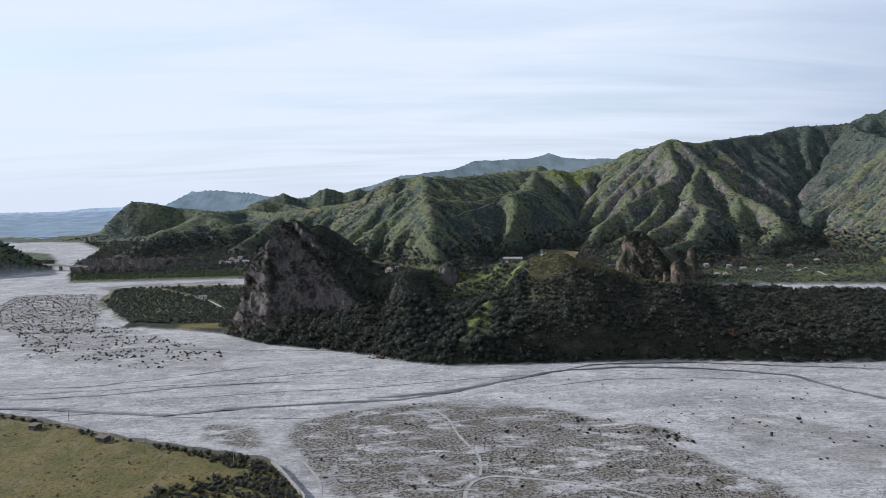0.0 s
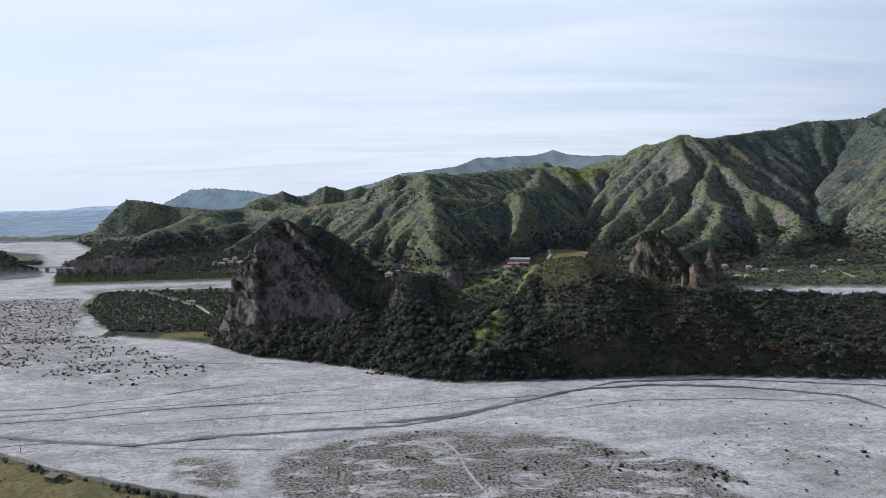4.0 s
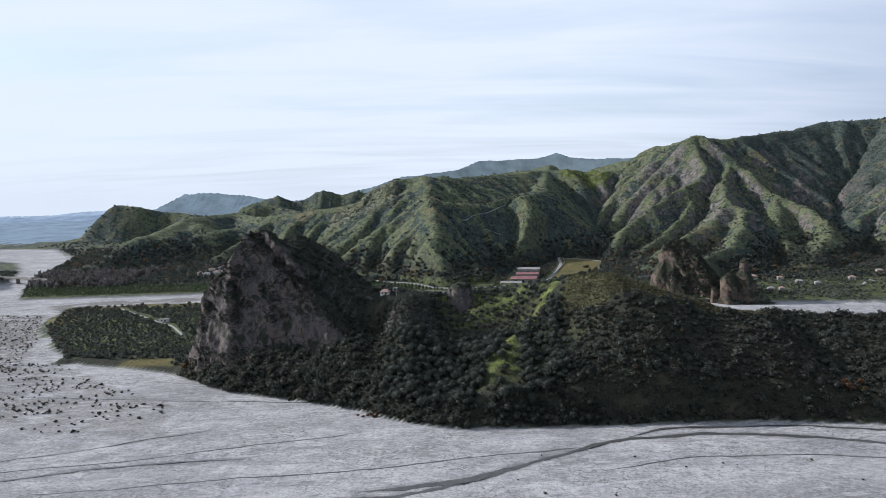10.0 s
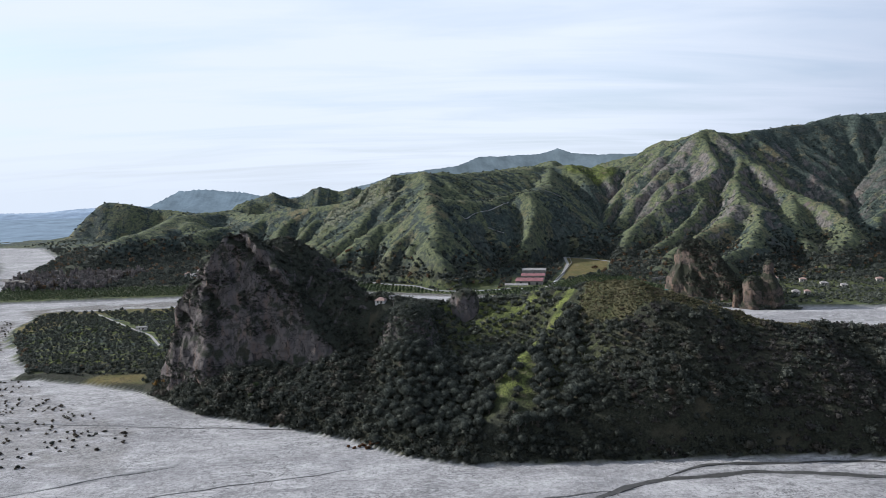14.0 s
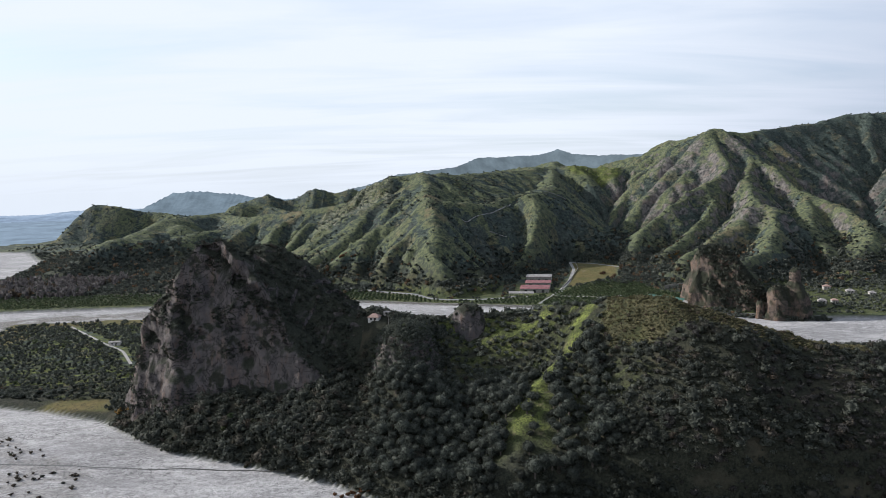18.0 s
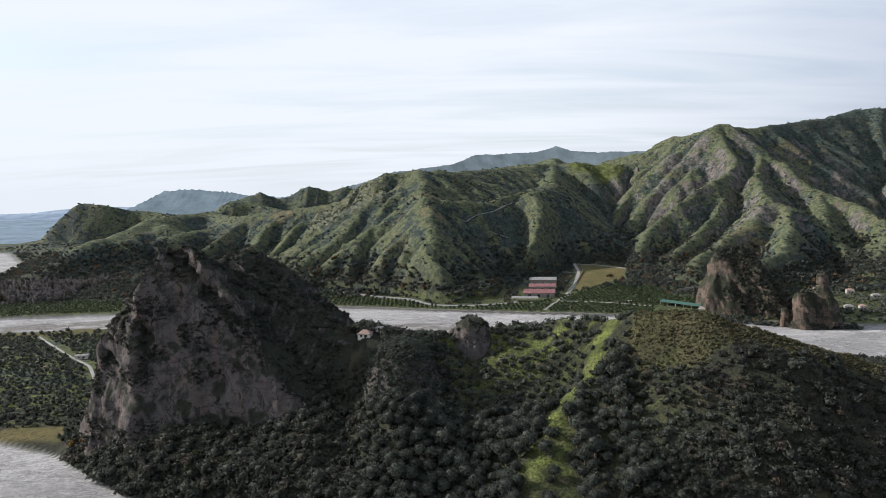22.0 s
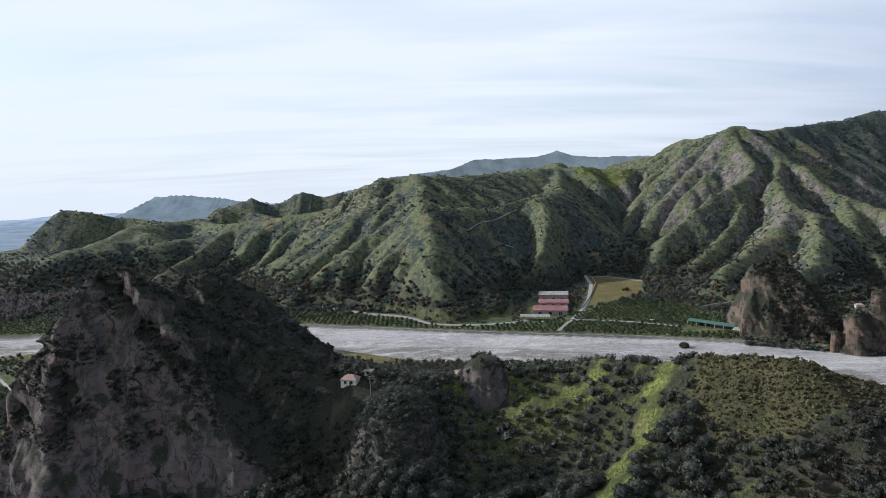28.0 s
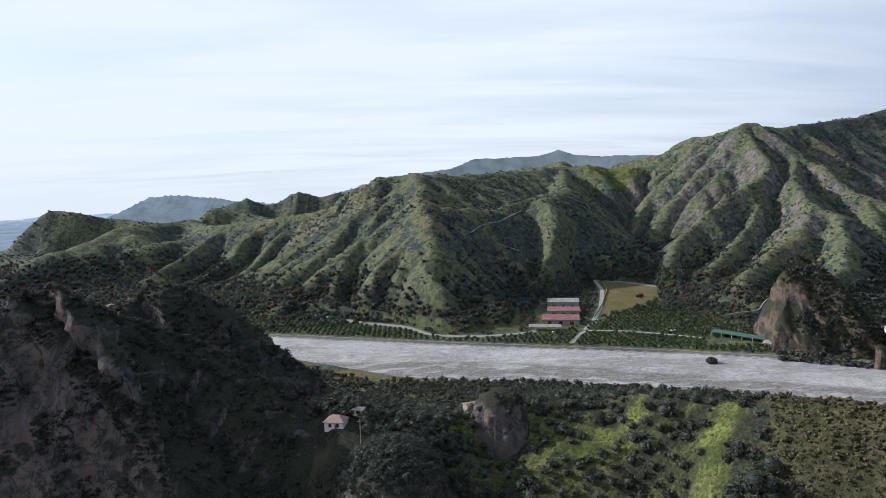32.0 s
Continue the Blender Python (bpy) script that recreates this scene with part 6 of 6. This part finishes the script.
# ---------------------------------------------------------------- buildings
def house(x, y, w, d, h, turn, wall, roof, label, windows=2, name="house", group="", roof_h=1.8, hip=True, sink=0.6, z=None):
    """A small house: walls, tiled roof with eaves, windows and a door."""
    z = float(min(ground_z(np.array([x - 2, x + 2, x]), np.array([y - 2, y, y + 2])))) if z is None else z
    t = thing(name, label, "house", pose(x, y, z, 0, 0, turn), group)
    part("wall", box("wall", (w, d, h + sink), (0, 0, -sink), wall), t)
    e = 0.45
    i = d * 0.5 if hip else 0.0
    a, b = w / 2 + e, d / 2 + e
    v = [(-a, -b, h), (a, -b, h), (a, b, h), (-a, b, h), (-a + i, 0, h + roof_h), (a - i, 0, h + roof_h), (-a, -b, h - 0.18), (a, -b, h - 0.18), (a, b, h - 0.18), (-a, b, h - 0.18)]
    part("roof", prism("roof", v, [(0, 1, 5, 4), (1, 2, 5), (2, 3, 4, 5), (3, 0, 4), (6, 7, 1, 0), (7, 8, 2, 1), (8, 9, 3, 2), (9, 6, 0, 3), (9, 8, 7, 6)], roof), t)
    for k in range(windows):
        wx = -w / 2 + w * (k + 0.75) / (windows + 0.5)
        win = part("window", box("window", (0.95, 0.10, 1.15), (wx, -d / 2 - 0.02, h * 0.42), m_dark), t, "dark window opening")
        part("window_sill", box("window_sill", (1.15, 0.22, 0.10), (wx, -d / 2 - 0.05, h * 0.42 - 0.1), m_concrete), win)
    part("door", box("door", (0.95, 0.10, 2.05), (w * 0.12, -d / 2 - 0.02, 0.0), m_shedwood), t, "dark wooden door")
    return t


def hall(x, y, w, d, h, turn, roof, label, bays, walled=True):
    """A farm or factory hall with gabled bays side by side."""
    z = float(ground_z(x, y))
    t = thing("hall", label, "hall", pose(x, y, z, 0, 0, turn), "valley farm halls")
    if walled:
        part("wall", box("wall", (w, d, h + 1.5), (0, 0, -1.5), m_concrete), t)
    for k in range(6):
        px = -w / 2 + 0.3 + (w - 0.6) * k / 5
        part("column", box("column", (0.4, 0.4, h + 1.5), (px, -d / 2 - 0.1, -1.5), m_concrete), t)
    for k in range(bays):
        y0, y1 = -d / 2 - 0.5 + (d + 1) * k / bays, -d / 2 - 0.5 + (d + 1) * (k + 1) / bays
        a, ym = w / 2 + 0.5, (y0 + y1) / 2
        v = [(-a, y0, h), (a, y0, h), (a, ym, h + 1.5), (-a, ym, h + 1.5), (a, y1, h), (-a, y1, h), (-a, y0, h - 0.25), (a, y0, h - 0.25), (a, y1, h - 0.25), (-a, y1, h - 0.25)]
        part("roof", prism("roof", v, [(0, 1, 2, 3), (3, 2, 4, 5), (6, 7, 1, 0), (8, 9, 5, 4), (1, 7, 8, 4, 2), (6, 0, 3, 5, 9), (9, 8, 7, 6)], roof), t)
    for k in range(3 if walled else 0):
        part("gate", box("gate", (3.0, 0.12, 3.2), (-w * 0.3 + w * 0.3 * k, -d / 2 - 0.06, 0), m_dark), t, "dark gateway")
    return t


house(-26.5, 637, 6.4, 5.2, 2.7, -14, m_plaster, m_tiles, "small white house with faded red hip roof on saddle", 2)
house(-19.5, 643, 3.4, 3.0, 2.3, -14, m_plaster, m_greyroof, "tiny white outbuilding beside the saddle house", 1, "outbuilding", roof_h=0.5)
house(22, 676, 5.0, 6.5, 4.6, 20, m_concrete, m_tiles, "ruined stone house behind the rock knoll", 1, roof_h=1.2, hip=False)
house(-257, 815, 9, 5, 3.0, 8, m_plaster, m_greyroof, "low white farm shed among the grove", 2, "farm_shed", roof_h=0.6, hip=False)
for x, y, w, h, c in ((-327, 1176, 10, 5, 0), (-316, 1190, 9, 6, 1), (-300, 1188, 12, 5, 0), (-334, 1225, 9, 6, 1), (-322, 1236, 8, 7, 0), (-345, 1200, 8, 4, 1)):
    house(x, y, w, 8, h, 10, m_plaster, m_tiles if c else m_greyroof, "pale village house at the hill foot", 3, group="hillfoot houses")
for x, y, w, h, c in ((384, 932, 10, 7, 1), (455, 972, 9, 5, 1), (464, 945, 10, 4, 0), (403, 896, 9, 4, 0), (412, 890, 7, 5, 1), (427, 984, 9, 6, 1), (478, 930, 8, 4, 0), (540, 960, 9, 5, 1), (610, 1010, 9, 5, 0)):
    house(x, y, w * 0.8, 6, h * 0.8, -18, m_limewash, m_tiles if c else m_greyroof, "pale house in the eastern side valley", 2, group="eastern houses")
hall(116, 996, 27, 9, 4.0, -13, m_greyroof, "open canopy with pale grey sheet roof", 1, False)
hall(137, 1026, 33, 26, 4.6, -13, m_redroof, "factory hall under red sheet roof bays", 2)
hall(147, 1058, 30, 22, 5.2, -13, m_redroof, "rear factory hall under dull red roof", 1)
hall(154, 1090, 31, 24, 6.5, -13, m_greyroof, "tall factory hall under weathered grey roof", 1)
hall(261, 936, 42, 9, 3.6, -52, m_greenroof, "long low shed with dark green sheet roof", 1, False)
hall(272, 908, 9, 8, 3.0, -52, m_greyroof, "small grey-roofed shed beside the green shed", 1, False)
for x, y, w in ((-214, 384, 5.0), (-167, 362, 6.0)):
    t = house(x, y, w, 4.5, 2.7, -22, m_shedwood, m_shedwood, "weathered dark shed by the flood wall", 1, "shed", "field sheds", 0.5, False)


def car(x, y, turn, material, label):
    t = thing("car", label, "car", pose(x, y, float(ground_z(x, y)) + 0.25, 0, 0, turn), "parked cars")
    part("body", box("body", (4.2, 1.75, 0.7), (0, 0, 0.3), material, 0.15), t)
    part("cabin", box("cabin", (2.2, 1.55, 0.6), (-0.2, 0, 0.98), m_dark, 0.18), t, "dark glazed cabin")
    for wx in (-1.3, 1.3):
        for wy in (-0.8, 0.8):
            part("wheel", rod("wheel", (wx, wy - 0.1, 0.32), (wx, wy + 0.1, 0.32), 0.32, 0.32, m_dark, 12), t)


car(221, 972, 20, m_car, "white car parked on the orchard track")
car(165, 1014, -60, m_car, "white van-like car parked beside the factory")
car(170, 1026, -60, m_car, "white car parked beside the factory")
car(122, 984, 10, m_car, "white car parked before the canopy")


def pole(x, y, h, label):
    z = float(ground_z(x, y))
    t = thing("utility_pole", label, "pole", pose(x, y, z, 0, 0, 20), "utility poles")
    part("post", rod("post", (0, 0, -0.6), (0, 0, h), 0.16, 0.10, m_concrete), t)
    part("crossarm", box("crossarm", (1.8, 0.14, 0.14), (0, 0, h - 0.7), m_steel), t)
    for k in (-0.7, 0, 0.7):
        part("insulator", rod("insulator", (k, 0, h - 0.56), (k, 0, h - 0.30), 0.06, 0.04, m_dark, 6), t)


for x, y, h in ((-150, 1046, 11), (-133, 1040, 11), (-18, 628, 8), (-140, 350, 9), (-205, 402, 8), (-88, 322, 9)):
    pole(x, y, h, "thin grey utility pole with short crossarm")


def bridge():
    ax, ay, bx, by, z = -720, 1232, -548, 1143, 8.0
    t = thing("road_bridge", "grey concrete road bridge over the gravel river", "bridge", pose(0, 0, 0))
    a = math.atan2(by - ay, bx - ax)
    n = math.hypot(bx - ax, by - ay)
    part("deck", box("deck", (n, 8, 1.2), ((ax + bx) / 2, (ay + by) / 2, z), m_concrete, 0, a), t)
    for s in (-1, 1):
        part("parapet", box("parapet", (n, 0.3, 0.9), ((ax + bx) / 2 - math.sin(a) * 3.8 * s, (ay + by) / 2 + math.cos(a) * 3.8 * s, z + 1.2), m_concrete, 0, a), t)
    for k in range(7):
        u = (k + 0.5) / 7
        part("pier", box("pier", (1.6, 6, z + 3), (ax + (bx - ax) * u, ay + (by - ay) * u, -3), m_concrete, 0.2, a), t)


bridge()

# ---------------------------------------------------------------- distance: hazy ridges and coast
def backdrop(name, line, base, seed, tint, label, rough=9.0, deep=260):
    """A far range of hills, sea-air haze put into its glowing colour."""
    k = Mat(name + "_painted_haze", 1.0, 0.0)
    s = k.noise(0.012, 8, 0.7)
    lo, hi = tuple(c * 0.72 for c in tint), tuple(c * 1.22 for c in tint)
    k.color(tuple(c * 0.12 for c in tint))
    # emission carries the haze, though nothing here shines by itself
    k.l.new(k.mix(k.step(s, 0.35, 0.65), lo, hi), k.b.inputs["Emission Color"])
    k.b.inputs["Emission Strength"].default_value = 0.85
    px, py, pz = map(np.array, zip(*line))
    t = np.linspace(0, 1, 420)
    u = np.linspace(0, 1, len(px))
    x, y, z = np.interp(t, u, px), np.interp(t, u, py), np.interp(t, u, pz)
    z = z + rough * (fbm(x / 90, y / 90 + seed, 5, seed) - 0.5) + 0.5 * rough * (fbm(x / 11, y / 11 + seed, 2, seed + 3) - 0.5)
    rows = []
    for j in range(9):
        f = j / 8
        rows.append(np.stack((x, y - deep * f + 40 * (fbm(x / 60, np.full_like(x, j * 0.7), 3, seed + 1) - 0.5) * (j > 0), base + (z - base) * (1 - f) ** 1.2), -1))
    v = np.concatenate(rows)
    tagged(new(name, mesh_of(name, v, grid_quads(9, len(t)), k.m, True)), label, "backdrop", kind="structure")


backdrop("backdrop_range", [(-300, 3000, 110), (-197, 2980, 135), (-69, 2980, 173), (101, 3000, 192), (171, 3060, 201), (270, 3140, 236), (424, 3240, 246), (551, 3260, 250), (610, 3260, 262), (641, 3260, 274), (690, 3260, 254), (722, 3260, 246), (850, 3200, 240), (1000, 3100, 235), (1300, 3100, 230)], 60, 3, (0.150, 0.190, 0.205), "far range behind the green hills, hazy blue painted in")
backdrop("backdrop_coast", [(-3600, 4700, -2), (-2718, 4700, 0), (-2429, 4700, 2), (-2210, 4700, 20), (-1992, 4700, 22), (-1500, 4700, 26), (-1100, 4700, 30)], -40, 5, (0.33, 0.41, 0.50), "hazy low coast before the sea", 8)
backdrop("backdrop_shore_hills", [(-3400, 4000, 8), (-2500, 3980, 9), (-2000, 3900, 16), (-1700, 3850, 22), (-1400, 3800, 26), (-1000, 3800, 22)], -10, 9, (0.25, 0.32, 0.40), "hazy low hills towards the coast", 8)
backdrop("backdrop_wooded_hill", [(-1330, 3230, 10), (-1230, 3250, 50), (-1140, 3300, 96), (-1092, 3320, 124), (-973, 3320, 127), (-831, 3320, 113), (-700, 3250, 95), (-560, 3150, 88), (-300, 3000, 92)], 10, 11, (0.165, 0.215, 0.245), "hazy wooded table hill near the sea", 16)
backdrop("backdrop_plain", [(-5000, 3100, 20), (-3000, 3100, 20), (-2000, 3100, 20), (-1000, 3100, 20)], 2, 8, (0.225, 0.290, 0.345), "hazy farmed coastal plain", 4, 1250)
